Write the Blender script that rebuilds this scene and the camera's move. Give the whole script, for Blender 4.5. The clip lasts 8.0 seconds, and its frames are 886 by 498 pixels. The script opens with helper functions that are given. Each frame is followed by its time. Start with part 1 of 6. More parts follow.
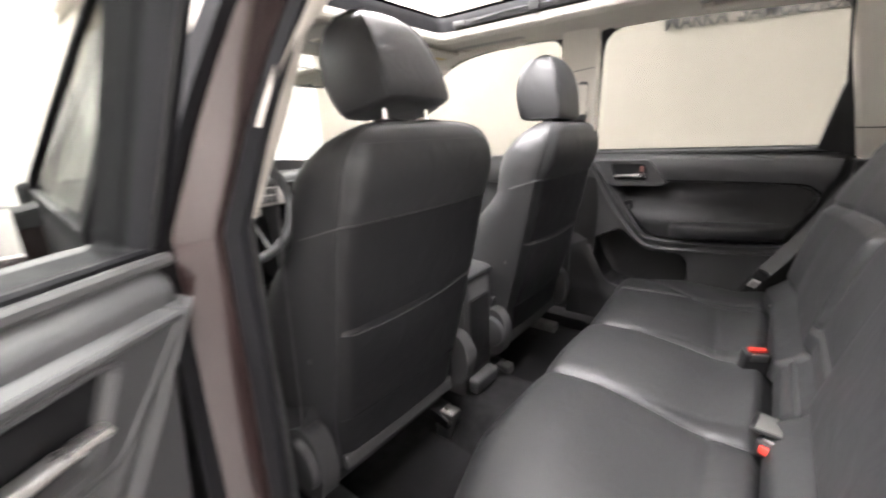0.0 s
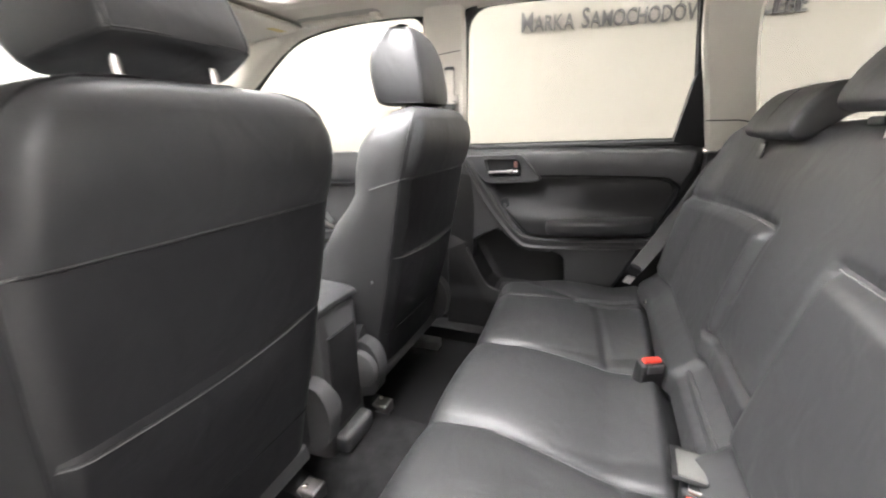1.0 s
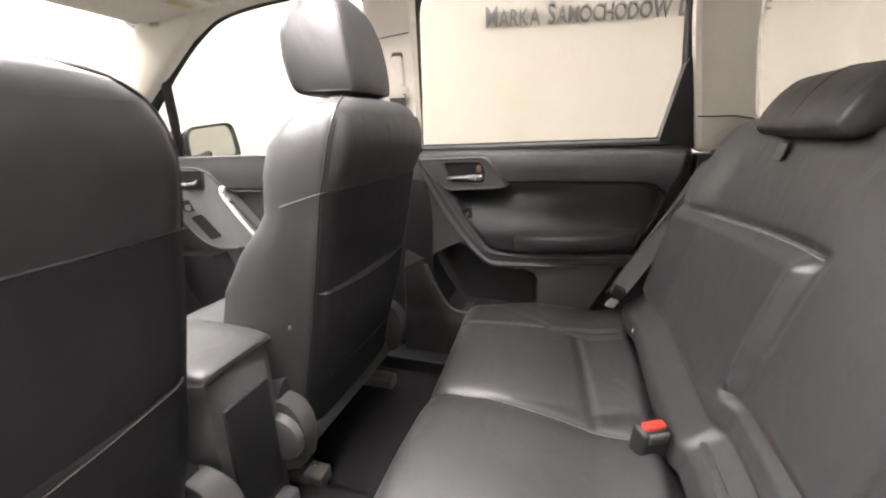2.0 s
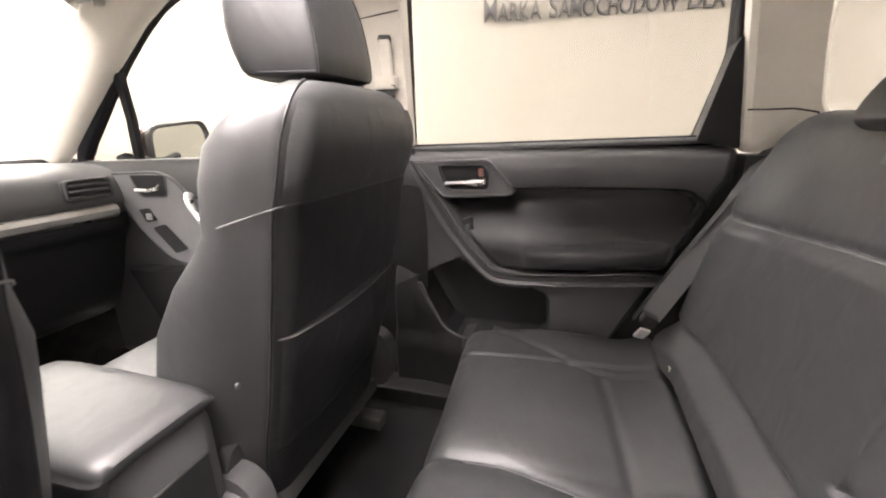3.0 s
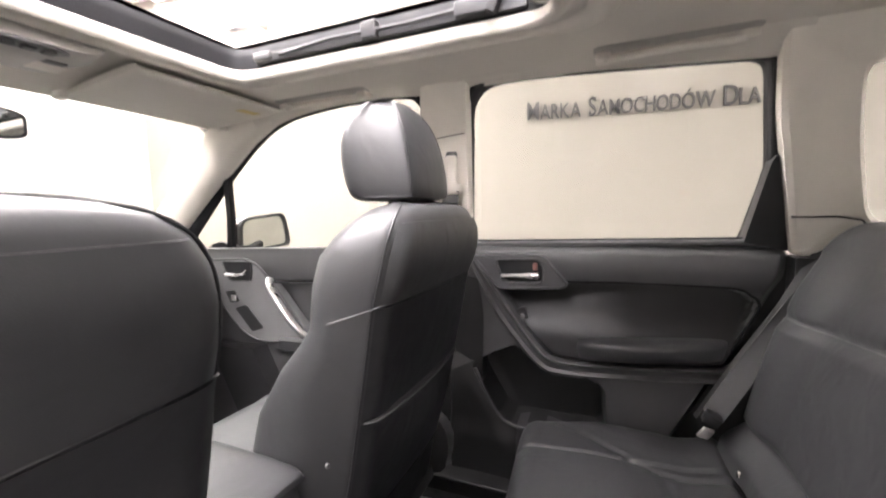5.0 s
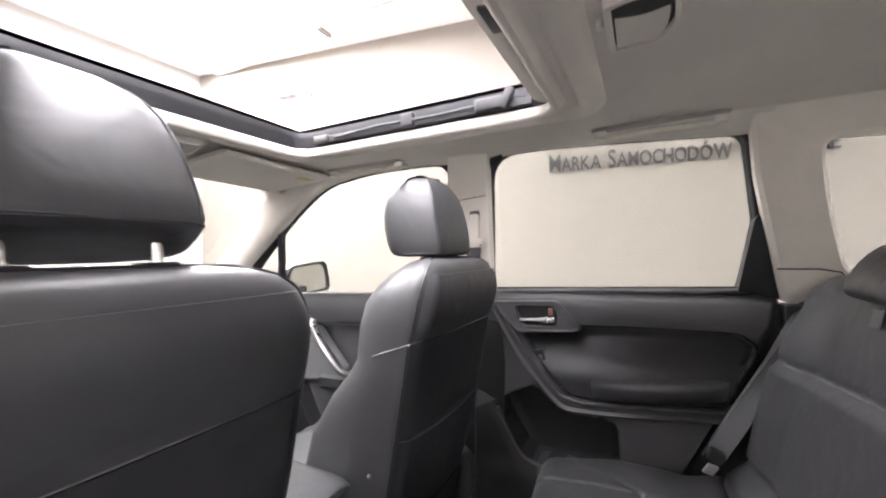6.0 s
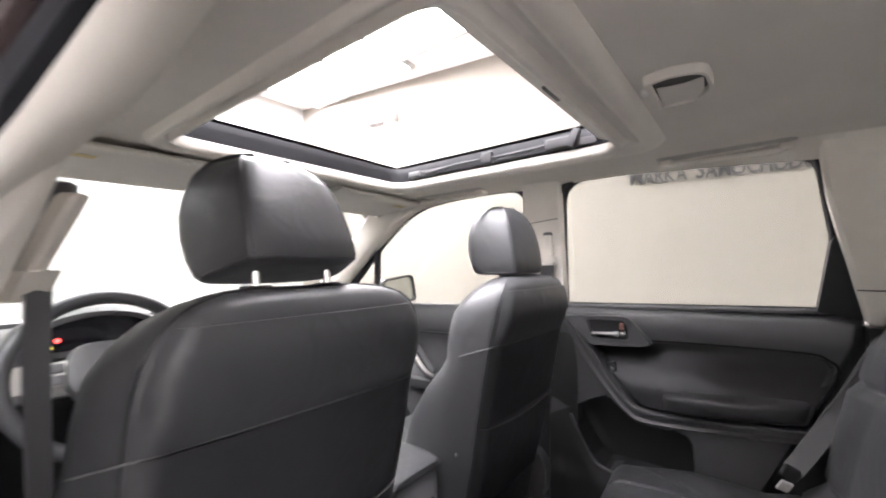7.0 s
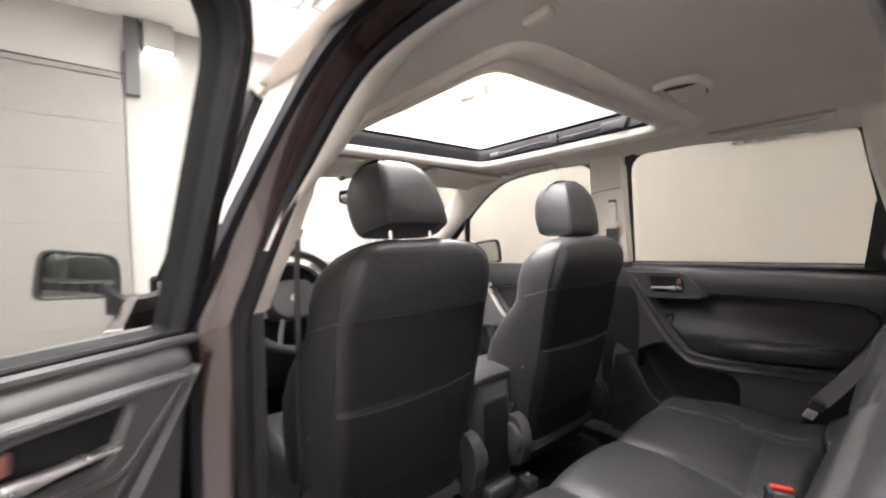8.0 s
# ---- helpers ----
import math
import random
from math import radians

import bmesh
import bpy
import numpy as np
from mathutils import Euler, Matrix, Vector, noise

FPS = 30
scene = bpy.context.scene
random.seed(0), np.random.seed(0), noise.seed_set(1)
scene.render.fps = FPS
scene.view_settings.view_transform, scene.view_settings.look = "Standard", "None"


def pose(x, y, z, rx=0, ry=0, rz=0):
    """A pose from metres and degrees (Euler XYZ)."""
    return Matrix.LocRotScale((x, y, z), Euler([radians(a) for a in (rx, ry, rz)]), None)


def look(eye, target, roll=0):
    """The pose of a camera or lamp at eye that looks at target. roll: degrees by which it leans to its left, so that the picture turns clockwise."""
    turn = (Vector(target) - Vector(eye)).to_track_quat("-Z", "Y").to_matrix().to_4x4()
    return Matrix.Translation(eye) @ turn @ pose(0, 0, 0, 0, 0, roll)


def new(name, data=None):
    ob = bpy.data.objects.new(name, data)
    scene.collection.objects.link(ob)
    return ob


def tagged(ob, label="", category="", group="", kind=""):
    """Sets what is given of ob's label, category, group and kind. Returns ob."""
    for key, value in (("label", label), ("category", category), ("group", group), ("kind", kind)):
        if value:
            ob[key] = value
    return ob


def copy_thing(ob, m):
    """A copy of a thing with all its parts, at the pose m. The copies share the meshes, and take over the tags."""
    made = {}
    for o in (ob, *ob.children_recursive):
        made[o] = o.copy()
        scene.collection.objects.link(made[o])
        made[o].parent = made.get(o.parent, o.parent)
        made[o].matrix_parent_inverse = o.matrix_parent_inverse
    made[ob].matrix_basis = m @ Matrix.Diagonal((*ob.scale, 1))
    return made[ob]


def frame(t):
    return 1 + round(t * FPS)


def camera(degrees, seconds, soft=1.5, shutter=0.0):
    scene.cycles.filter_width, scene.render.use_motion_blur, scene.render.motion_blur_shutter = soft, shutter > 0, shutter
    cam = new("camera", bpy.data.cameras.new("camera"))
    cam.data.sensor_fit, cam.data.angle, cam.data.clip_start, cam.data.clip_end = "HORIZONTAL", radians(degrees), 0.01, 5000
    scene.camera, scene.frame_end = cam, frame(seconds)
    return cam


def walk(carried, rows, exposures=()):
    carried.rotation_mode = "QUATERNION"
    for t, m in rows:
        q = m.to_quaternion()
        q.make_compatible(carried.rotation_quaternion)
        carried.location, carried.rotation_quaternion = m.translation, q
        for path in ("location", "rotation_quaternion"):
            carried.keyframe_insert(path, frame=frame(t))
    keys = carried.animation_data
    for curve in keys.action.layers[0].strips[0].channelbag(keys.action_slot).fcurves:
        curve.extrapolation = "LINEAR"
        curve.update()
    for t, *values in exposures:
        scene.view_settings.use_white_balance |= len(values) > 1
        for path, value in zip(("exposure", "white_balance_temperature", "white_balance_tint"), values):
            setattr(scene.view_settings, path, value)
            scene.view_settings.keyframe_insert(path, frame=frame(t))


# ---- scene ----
cam = camera(95.1, 8.0, soft=2.0, shutter=0.5)
METRES, EYE, TILT, LEAN, TURN = 1.65, 0.95, -10.0, 0.0, 38.0
PATH = [
    (0, (0.15, -0.951, 1.257), (-1.062, 0.543, 0.71), -2.2),
    (0.5, (0.099, -0.824, 1.237), (-0.831, 0.856, 0.679), -2.1),
    (1, (0.062, -0.711, 1.225), (-0.652, 1.069, 0.66), -1.5),
    (1.5, (0.051, -0.591, 1.221), (-0.569, 1.225, 0.656), -1.4),
    (3, (-0.02, -0.301, 1.206), (-0.589, 1.533, 0.647), -1.6),
    (3.5, (-0.052, -0.259, 1.21), (-0.651, 1.574, 0.68), -1.4),
    (4, (-0.078, -0.284, 1.211), (-0.742, 1.548, 0.76), -1.4),
    (4.5, (-0.065, -0.331, 1.23), (-0.792, 1.503, 0.9), -1.5),
    (5, (-0.04, -0.398, 1.264), (-0.805, 1.44, 1.076), -1.5),
    (5.2, (-0.03, -0.421, 1.277), (-0.804, 1.418, 1.141), -1.6),
    (6.5, (0.077, -0.623, 1.29), (-0.95, 1.09, 1.386), -1.2),
    (7, (0.12, -0.696, 1.302), (-1.09, 0.894, 1.402), -1.1),
    (7.5, (0.208, -0.787, 1.287), (-1.186, 0.646, 1.348), -1.1),
    (8, (0.382, -0.912, 1.282), (-1.161, 0.358, 1.234), -1.4),
]
walk(cam, [(t, look(eye, target, roll)) for t, eye, target, roll in PATH], [(0.0, 1.4, 6350, 14), (1.0, 1.78, 6300, 12), (1.5, 1.74, 6450, 13), (3.5, 1.81, 6750, 18), (5.0, 1.53, 6400, 18), (6.5, 1.35, 6100, 18), (7.5, 1.24, 6200, 16), (8.0, 0.94, 6400, 17)])

# ---- world and large lights ----
world = bpy.data.worlds.new("showroom_air")
scene.world = world
world.use_nodes = True
world.node_tree.nodes["Background"].inputs[0].default_value = (1.0, 0.97, 0.93, 1)
world.node_tree.nodes["Background"].inputs[1].default_value = 0.12


# ---- materials ----
def mat(name, col, rough=0.5, metal=0.0, vary=0.12, scale=6.0, bump=0.0, grain=400.0, coat=0.0, kind="noise", spec=0.5, rvary=0.1, crease=0.0):
    """A procedural surface: large uneven tone, fine grain, uneven gloss."""
    m = bpy.data.materials.new(name)
    m.use_nodes = True
    nt = m.node_tree
    b = nt.nodes["Principled BSDF"]
    b.inputs["Metallic"].default_value = metal
    b.inputs["Specular IOR Level"].default_value = spec
    b.inputs["Coat Weight"].default_value = coat
    b.inputs["Coat Roughness"].default_value = 0.04
    tc = nt.nodes.new("ShaderNodeTexCoord")
    big = nt.nodes.new("ShaderNodeTexNoise")
    big.inputs["Scale"].default_value = scale
    big.inputs["Detail"].default_value = 6
    nt.links.new(tc.outputs["Object"], big.inputs["Vector"])
    fine = nt.nodes.new("ShaderNodeTexVoronoi" if kind == "cells" else "ShaderNodeTexNoise")
    fine.inputs["Scale"].default_value = grain
    nt.links.new(tc.outputs["Object"], fine.inputs["Vector"])
    fo = fine.outputs["Distance"] if kind == "cells" else fine.outputs["Fac"]
    ramp = nt.nodes.new("ShaderNodeMapRange")
    ramp.inputs["From Min"].default_value, ramp.inputs["From Max"].default_value = 0.3, 0.7
    ramp.inputs["To Min"].default_value, ramp.inputs["To Max"].default_value = 1 - vary, 1 + vary
    nt.links.new(big.outputs["Fac"], ramp.inputs["Value"])
    mul = nt.nodes.new("ShaderNodeVectorMath")
    mul.operation = "SCALE"
    mul.inputs[0].default_value = col
    nt.links.new(ramp.outputs["Result"], mul.inputs["Scale"])
    nt.links.new(mul.outputs["Vector"], b.inputs["Base Color"])
    rr = nt.nodes.new("ShaderNodeMapRange")
    rr.inputs["From Min"].default_value, rr.inputs["From Max"].default_value = 0.3, 0.7
    rr.inputs["To Min"].default_value, rr.inputs["To Max"].default_value = max(rough - rvary, 0.02), min(rough + rvary, 1)
    nt.links.new(big.outputs["Fac"], rr.inputs["Value"])
    nt.links.new(rr.outputs["Result"], b.inputs["Roughness"])
    if bump:
        bp = nt.nodes.new("ShaderNodeBump")
        bp.inputs["Strength"].default_value = bump
        bp.inputs["Distance"].default_value = 0.001
        nt.links.new(fo, bp.inputs["Height"])
        nt.links.new(bp.outputs["Normal"], b.inputs["Normal"])
        if crease:
            fold = nt.nodes.new("ShaderNodeTexNoise")
            fold.inputs["Scale"].default_value = 16.0
            fold.inputs["Detail"].default_value = 2.0
            fold.inputs["Distortion"].default_value = 0.6
            nt.links.new(tc.outputs["Object"], fold.inputs["Vector"])
            b2 = nt.nodes.new("ShaderNodeBump")
            b2.inputs["Strength"].default_value = crease
            b2.inputs["Distance"].default_value = 0.006
            nt.links.new(fold.outputs["Fac"], b2.inputs["Height"])
            nt.links.new(b2.outputs["Normal"], bp.inputs["Normal"])
    return m


def glow(name, col, strength):
    m = bpy.data.materials.new(name)
    m.use_nodes = True
    b = m.node_tree.nodes["Principled BSDF"]
    b.inputs["Base Color"].default_value = (*col, 1)
    b.inputs["Emission Color"].default_value = (*col, 1)
    b.inputs["Emission Strength"].default_value = strength
    return m


def pane_glass(name, tint):
    m = bpy.data.materials.new(name)
    m.use_nodes = True
    nt = m.node_tree
    nt.nodes.remove(nt.nodes["Principled BSDF"])
    out = nt.nodes["Material Output"]
    tr = nt.nodes.new("ShaderNodeBsdfTransparent")
    tr.inputs["Color"].default_value = (*tint, 1)
    gl = nt.nodes.new("ShaderNodeBsdfGlossy")
    gl.inputs["Roughness"].default_value = 0.02
    lw = nt.nodes.new("ShaderNodeLayerWeight")
    lw.inputs["Blend"].default_value = 0.5
    pw = nt.nodes.new("ShaderNodeMath")
    pw.operation = "POWER"
    pw.inputs[1].default_value = 5.0
    nt.links.new(lw.outputs["Facing"], pw.inputs[0])
    fr = nt.nodes.new("ShaderNodeMath")
    fr.operation = "MULTIPLY_ADD"
    fr.inputs[1].default_value, fr.inputs[2].default_value = 0.6, 0.025
    nt.links.new(pw.outputs[0], fr.inputs[0])
    mix = nt.nodes.new("ShaderNodeMixShader")
    nt.links.new(fr.outputs[0], mix.inputs[0])
    nt.links.new(tr.outputs[0], mix.inputs[1])
    nt.links.new(gl.outputs[0], mix.inputs[2])
    nt.links.new(mix.outputs[0], out.inputs["Surface"])
    return m


LEATHER = mat("black_leather", (0.040, 0.0405, 0.042), 0.41, spec=0.5, crease=0.35, rvary=0.03, vary=0.05, scale=7, bump=0.10, grain=850, kind="cells")
LEATHER_SIDE = mat("black_leather_side", (0.049, 0.0495, 0.051), 0.45, spec=0.5, crease=0.25, rvary=0.03, vary=0.05, scale=9, bump=0.10, grain=850, kind="cells")
VINYL = mat("black_seatback_vinyl", (0.022, 0.022, 0.0235), 0.39, crease=0.35, rvary=0.03, vary=0.06, scale=8, bump=0.10, grain=900, kind="cells")
INLAY = mat("black_door_inlay", (0.024, 0.024, 0.025), 0.46, crease=0.2, rvary=0.03, vary=0.06, scale=8, bump=0.10, grain=900, kind="cells", spec=0.4)
THREAD = mat("grey_thread", (0.17, 0.17, 0.17), 0.8, vary=0.2, scale=60, bump=0.4, grain=900, spec=0.15)
PLASTIC = mat("charcoal_plastic", (0.072, 0.072, 0.074), 0.44, rvary=0.04, vary=0.06, scale=10, bump=0.2, grain=900, kind="cells")
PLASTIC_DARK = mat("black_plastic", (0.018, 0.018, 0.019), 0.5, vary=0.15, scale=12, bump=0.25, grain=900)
PLASTIC_GREY = mat("grey_switch_plastic", (0.10, 0.10, 0.10), 0.45, vary=0.1, scale=14, bump=0.15, grain=900)
RUBBER = mat("black_rubber_seal", (0.010, 0.010, 0.012), 0.65, vary=0.25, scale=25, bump=0.3, grain=300, spec=0.25)
FABRIC = mat("beige_grey_headliner", (0.70, 0.66, 0.60), 0.95, vary=0.05, scale=5, bump=0.5, grain=1500, spec=0.2)
TRIM_LIGHT = mat("beige_pillar_plastic", (0.72, 0.675, 0.61), 0.6, vary=0.05, scale=8, bump=0.25, grain=1100, kind="cells")
CARPET = mat("black_carpet", (0.022, 0.022, 0.0225), 1.0, vary=0.4, scale=30, bump=1.0, grain=700, spec=0.1)
RUBBER_MAT = mat("dark_floor_mat", (0.019, 0.019, 0.020), 0.9, vary=0.25, scale=18, bump=0.8, grain=500, spec=0.2)
PAINT = mat("dark_brown_car_paint", (0.038, 0.023, 0.022), 0.24, metal=0.35, vary=0.03, scale=6, bump=0.03, grain=1800, coat=1.0, rvary=0.02)
CHROME = mat("chrome", (0.86, 0.85, 0.84), 0.2, metal=1.0, vary=0.06, scale=20)
SATIN = mat("satin_silver", (0.55, 0.54, 0.52), 0.34, metal=0.85, vary=0.05, scale=15, bump=0.1, grain=1200)
STEEL = mat("bare_steel", (0.36, 0.35, 0.34), 0.4, metal=1.0, vary=0.2, scale=30)
WEBBING = mat("dark_grey_belt_webbing", (0.075, 0.075, 0.076), 0.75, vary=0.1, scale=20, bump=0.8, grain=800)
RED = mat("red_button_plastic", (0.62, 0.05, 0.035), 0.4, vary=0.08, scale=30)
TRACK = mat("dull_grey_track", (0.045, 0.045, 0.047), 0.55, metal=0.3, vary=0.15, scale=30)
CREAM_SWITCH = mat("white_switch_plastic", (0.80, 0.78, 0.74), 0.4, vary=0.04, scale=30)
PLATE_GREY = mat("grey_latch_metal", (0.18, 0.18, 0.17), 0.45, metal=0.2, vary=0.06, scale=30)
CONSOLE_GREY = mat("overhead_console_plastic", (0.42, 0.40, 0.37), 0.55, vary=0.06, scale=10, bump=0.2, grain=1000)
DASH = mat("grey_dash_plastic", (0.085, 0.085, 0.086), 0.5, rvary=0.04, vary=0.06, scale=10, bump=0.2, grain=900, kind="cells")
PANEL_GREY = mat("grey_switch_panel", (0.17, 0.17, 0.172), 0.42, vary=0.06, scale=14, bump=0.15, grain=900)
# near black, so shallow handle cups carry the shade of a deep recess
CUP_SHADE = mat("black_cup_shade", (0.010, 0.010, 0.011), 0.5, vary=0.1, scale=20)
PLATE_BRIGHT = mat("bright_tongue_metal", (0.72, 0.71, 0.69), 0.35, metal=0.35, vary=0.05, scale=30)
KNOB = mat("dull_red_knob", (0.30, 0.13, 0.11), 0.5, vary=0.08, scale=30)
BRIGHT = mat("bright_handle_chrome", (0.88, 0.87, 0.86), 0.28, metal=0.9, vary=0.05, scale=20, rvary=0.05)
MIRROR = mat("mirror_glass", (0.80, 0.83, 0.80), 0.03, metal=1.0, vary=0.02, rvary=0.0)
GLASS = pane_glass("clear_window_glass", (0.76, 0.775, 0.755))
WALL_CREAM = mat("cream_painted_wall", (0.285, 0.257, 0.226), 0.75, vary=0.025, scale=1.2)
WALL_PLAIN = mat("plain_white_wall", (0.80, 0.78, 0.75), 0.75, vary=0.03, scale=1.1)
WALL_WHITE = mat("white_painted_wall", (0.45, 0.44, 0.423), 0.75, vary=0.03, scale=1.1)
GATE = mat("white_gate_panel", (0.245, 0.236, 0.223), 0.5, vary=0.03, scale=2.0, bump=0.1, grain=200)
CEIL = mat("white_showroom_ceiling", (0.86, 0.845, 0.82), 0.9, vary=0.03, scale=1.0, bump=0.2, grain=120)
CONCRETE = mat("grey_showroom_floor", (0.25, 0.243, 0.235), 0.35, vary=0.14, scale=1.5, bump=0.1, grain=90)
LETTER = mat("dark_grey_letter", (0.055, 0.05, 0.05), 0.5, vary=0.08, scale=8)
LETTER_BIG = mat("mauve_grey_letter", (0.16, 0.13, 0.15), 0.4, vary=0.08, scale=5)
LED = glow("led_diffuser", (1.0, 0.965, 0.93), 13.0)
LED_EDGE = glow("led_letter_edge", (0.93, 0.88, 1.0), 5.0)
TELL_RED = glow("red_telltale", (1.0, 0.05, 0.04), 3.0)
TELL_GREEN = glow("amber_telltale", (0.9, 0.7, 0.1), 1.5)
HOOD_GLASS = mat("glossy_black_cluster", (0.008, 0.008, 0.01), 0.08, vary=0.1, scale=6)


# ---- mesh helpers ----
def origin(ob):
    v = Vector((0, 0, 0))
    while ob is not None:
        v += ob.location
        ob = ob.parent
    return v


def thing(name, at=(0, 0, 0), label="", category="", group="", kind=""):
    ob = new(name)
    ob.empty_display_size = 0.05
    ob.location = at
    return tagged(ob, label, category, group, kind)


def part(name, bm, material, parent=None, label="", smooth=True):
    """Links a bmesh, given in the world's metres, as one mesh object under its thing."""
    bmesh.ops.recalc_face_normals(bm, faces=bm.faces)
    if parent is not None:
        bmesh.ops.translate(bm, vec=-origin(parent), verts=bm.verts)
    me = bpy.data.meshes.new(name)
    bm.to_mesh(me)
    bm.free()
    me.materials.append(material)
    if smooth:
        me.shade_smooth()
        me.set_sharp_from_angle(angle=radians(38))
    ob = new(name, me)
    ob.parent = parent
    return tagged(ob, label)


def single(name, bm, material, label, category, kind="", group="", smooth=True):
    return tagged(part(name, bm, material, None, label, smooth), label, category, group, kind)


def loft(secs, cap=True, bm=None, closed=True):
    """A skin through rings of points."""
    bm = bm or bmesh.new()
    rows = [[bm.verts.new(p) for p in s] for s in secs]
    n = len(rows[0])
    for a, b in zip(rows, rows[1:]):
        for i in range(n if closed else n - 1):
            j = (i + 1) % n
            bm.faces.new((a[i], a[j], b[j], b[i]))
    if cap and closed:
        bm.faces.new(rows[0])
        bm.faces.new(rows[-1][::-1])
    return bm


def spline(keys, n, closed=True):
    """Catmull-Rom through keys, n points in all."""
    k = [Vector(p) for p in keys]
    m = len(k)
    out = []
    spans = m if closed else m - 1
    for i in range(n):
        u = i * spans / (n if closed else n - 1)
        s = min(int(u), spans - 1)
        f = u - s
        if closed:
            p = [k[(s + d) % m] for d in (-1, 0, 1, 2)]
        else:
            p = [k[min(max(s + d, 0), m - 1)] for d in (-1, 0, 1, 2)]
        out.append(0.5 * (2 * p[1] + (p[2] - p[0]) * f + (2 * p[0] - 5 * p[1] + 4 * p[2] - p[3]) * f * f
                          + (3 * p[1] - p[0] - 3 * p[2] + p[3]) * f ** 3))
    return out


def tube(path, r, n=8, closed=False, bm=None, flat=1.0, cap=True):
    """A round or flattened cord along a path."""
    pts = [Vector(p) for p in path]
    secs = []
    up = Vector((0.13, 0.21, 0.97))
    for i, p in enumerate(pts):
        a = pts[i - 1] if i or closed else p
        b = pts[(i + 1) % len(pts)] if i < len(pts) - 1 or closed else p
        d = (b - a).normalized()
        u = d.cross(up).normalized()
        w = u.cross(d).normalized()
        rr = r[i] if isinstance(r, (list, tuple)) else r
        secs.append([p + u * rr * math.cos(2 * math.pi * k / n) + w * rr * flat * math.sin(2 * math.pi * k / n) for k in range(n)])
    if closed:
        secs.append(secs[0])
    return loft(secs, cap and not closed, bm)


def ribbon(path, normals, width, thick, bm=None):
    """A flat band of some thickness along a path; normals say which way its face looks."""
    pts = [Vector(p) for p in path]
    secs = []
    for i, p in enumerate(pts):
        d = (pts[min(i + 1, len(pts) - 1)] - pts[max(i - 1, 0)]).normalized()
        nn = Vector(normals[i] if isinstance(normals, list) else normals)
        nn = (nn - d * nn.dot(d)).normalized()
        s = d.cross(nn).normalized() * width / 2
        secs.append([p - s + nn * thick / 2, p + s + nn * thick / 2, p + s - nn * thick / 2, p - s - nn * thick / 2])
    return loft(secs, True, bm)


def rbox(c, size, bev=0.01, seg=3, rot=None, bm=None):
    """A box with rounded edges."""
    bm2 = bmesh.new()
    bmesh.ops.create_cube(bm2, size=1)
    bmesh.ops.scale(bm2, vec=size, verts=bm2.verts)
    if bev:
        bmesh.ops.bevel(bm2, geom=bm2.edges[:], offset=bev, segments=seg, affect="EDGES", profile=0.5)
    m = Matrix.Translation(c) @ (Euler([radians(a) for a in rot]).to_matrix().to_4x4() if rot else Matrix())
    bmesh.ops.transform(bm2, matrix=m, verts=bm2.verts)
    if bm is None:
        return bm2
    me = bpy.data.meshes.new("tmp")
    bm2.to_mesh(me)
    bm.from_mesh(me)
    bm2.free()
    bpy.data.meshes.remove(me)
    return bm


def disc(c, axis, r, depth, bev=0.006, n=28):
    """A round plug with a softened rim, along an axis."""
    ax = Vector(axis).normalized()
    u = ax.orthogonal().normalized()
    w = ax.cross(u)
    secs = []
    for h, k in ((-0.5, 1.0), (0.5 - bev / depth, 1.0), (0.5 - bev * 0.3 / depth, 1 - 0.3 * bev / r), (0.5, 1 - bev / r)):
        secs.append([Vector(c) + ax * h * depth + (u * math.cos(t) + w * math.sin(t)) * r * k
                     for t in [2 * math.pi * i / n for i in range(n)]])
    return loft(secs)


def rpoly(pts, seg=5):
    """A polygon of (a, b, radius) with its corners rounded."""
    out = []
    n = len(pts)
    for i, (x, y, r) in enumerate(pts):
        p = Vector((x, y))
        a, b = Vector(pts[i - 1][:2]) - p, Vector(pts[(i + 1) % n][:2]) - p
        r = min(r, a.length * 0.49, b.length * 0.49)
        if r < 1e-4:
            out.append(p)
            continue
        s, e = p + a.normalized() * r, p + b.normalized() * r
        for k in range(seg + 1):
            f = k / seg
            out.append((1 - f) ** 2 * s + 2 * f * (1 - f) * p + f * f * e)
    return out


def offset2d(poly, d):
    """The outline moved outwards by d."""
    n = len(poly)
    area = sum(poly[i - 1].x * poly[i].y - poly[i].x * poly[i - 1].y for i in range(n))
    s = 1 if area > 0 else -1
    out = []
    for i in range(n):
        t = (poly[(i + 1) % n] - poly[i - 1]).normalized()
        out.append(poly[i] + Vector((t.y, -t.x)) * d * s)
    return out


def smooth01(a, b, v):
    f = min(max((v - a) / (b - a), 0.0), 1.0)
    return f * f * (3 - 2 * f)


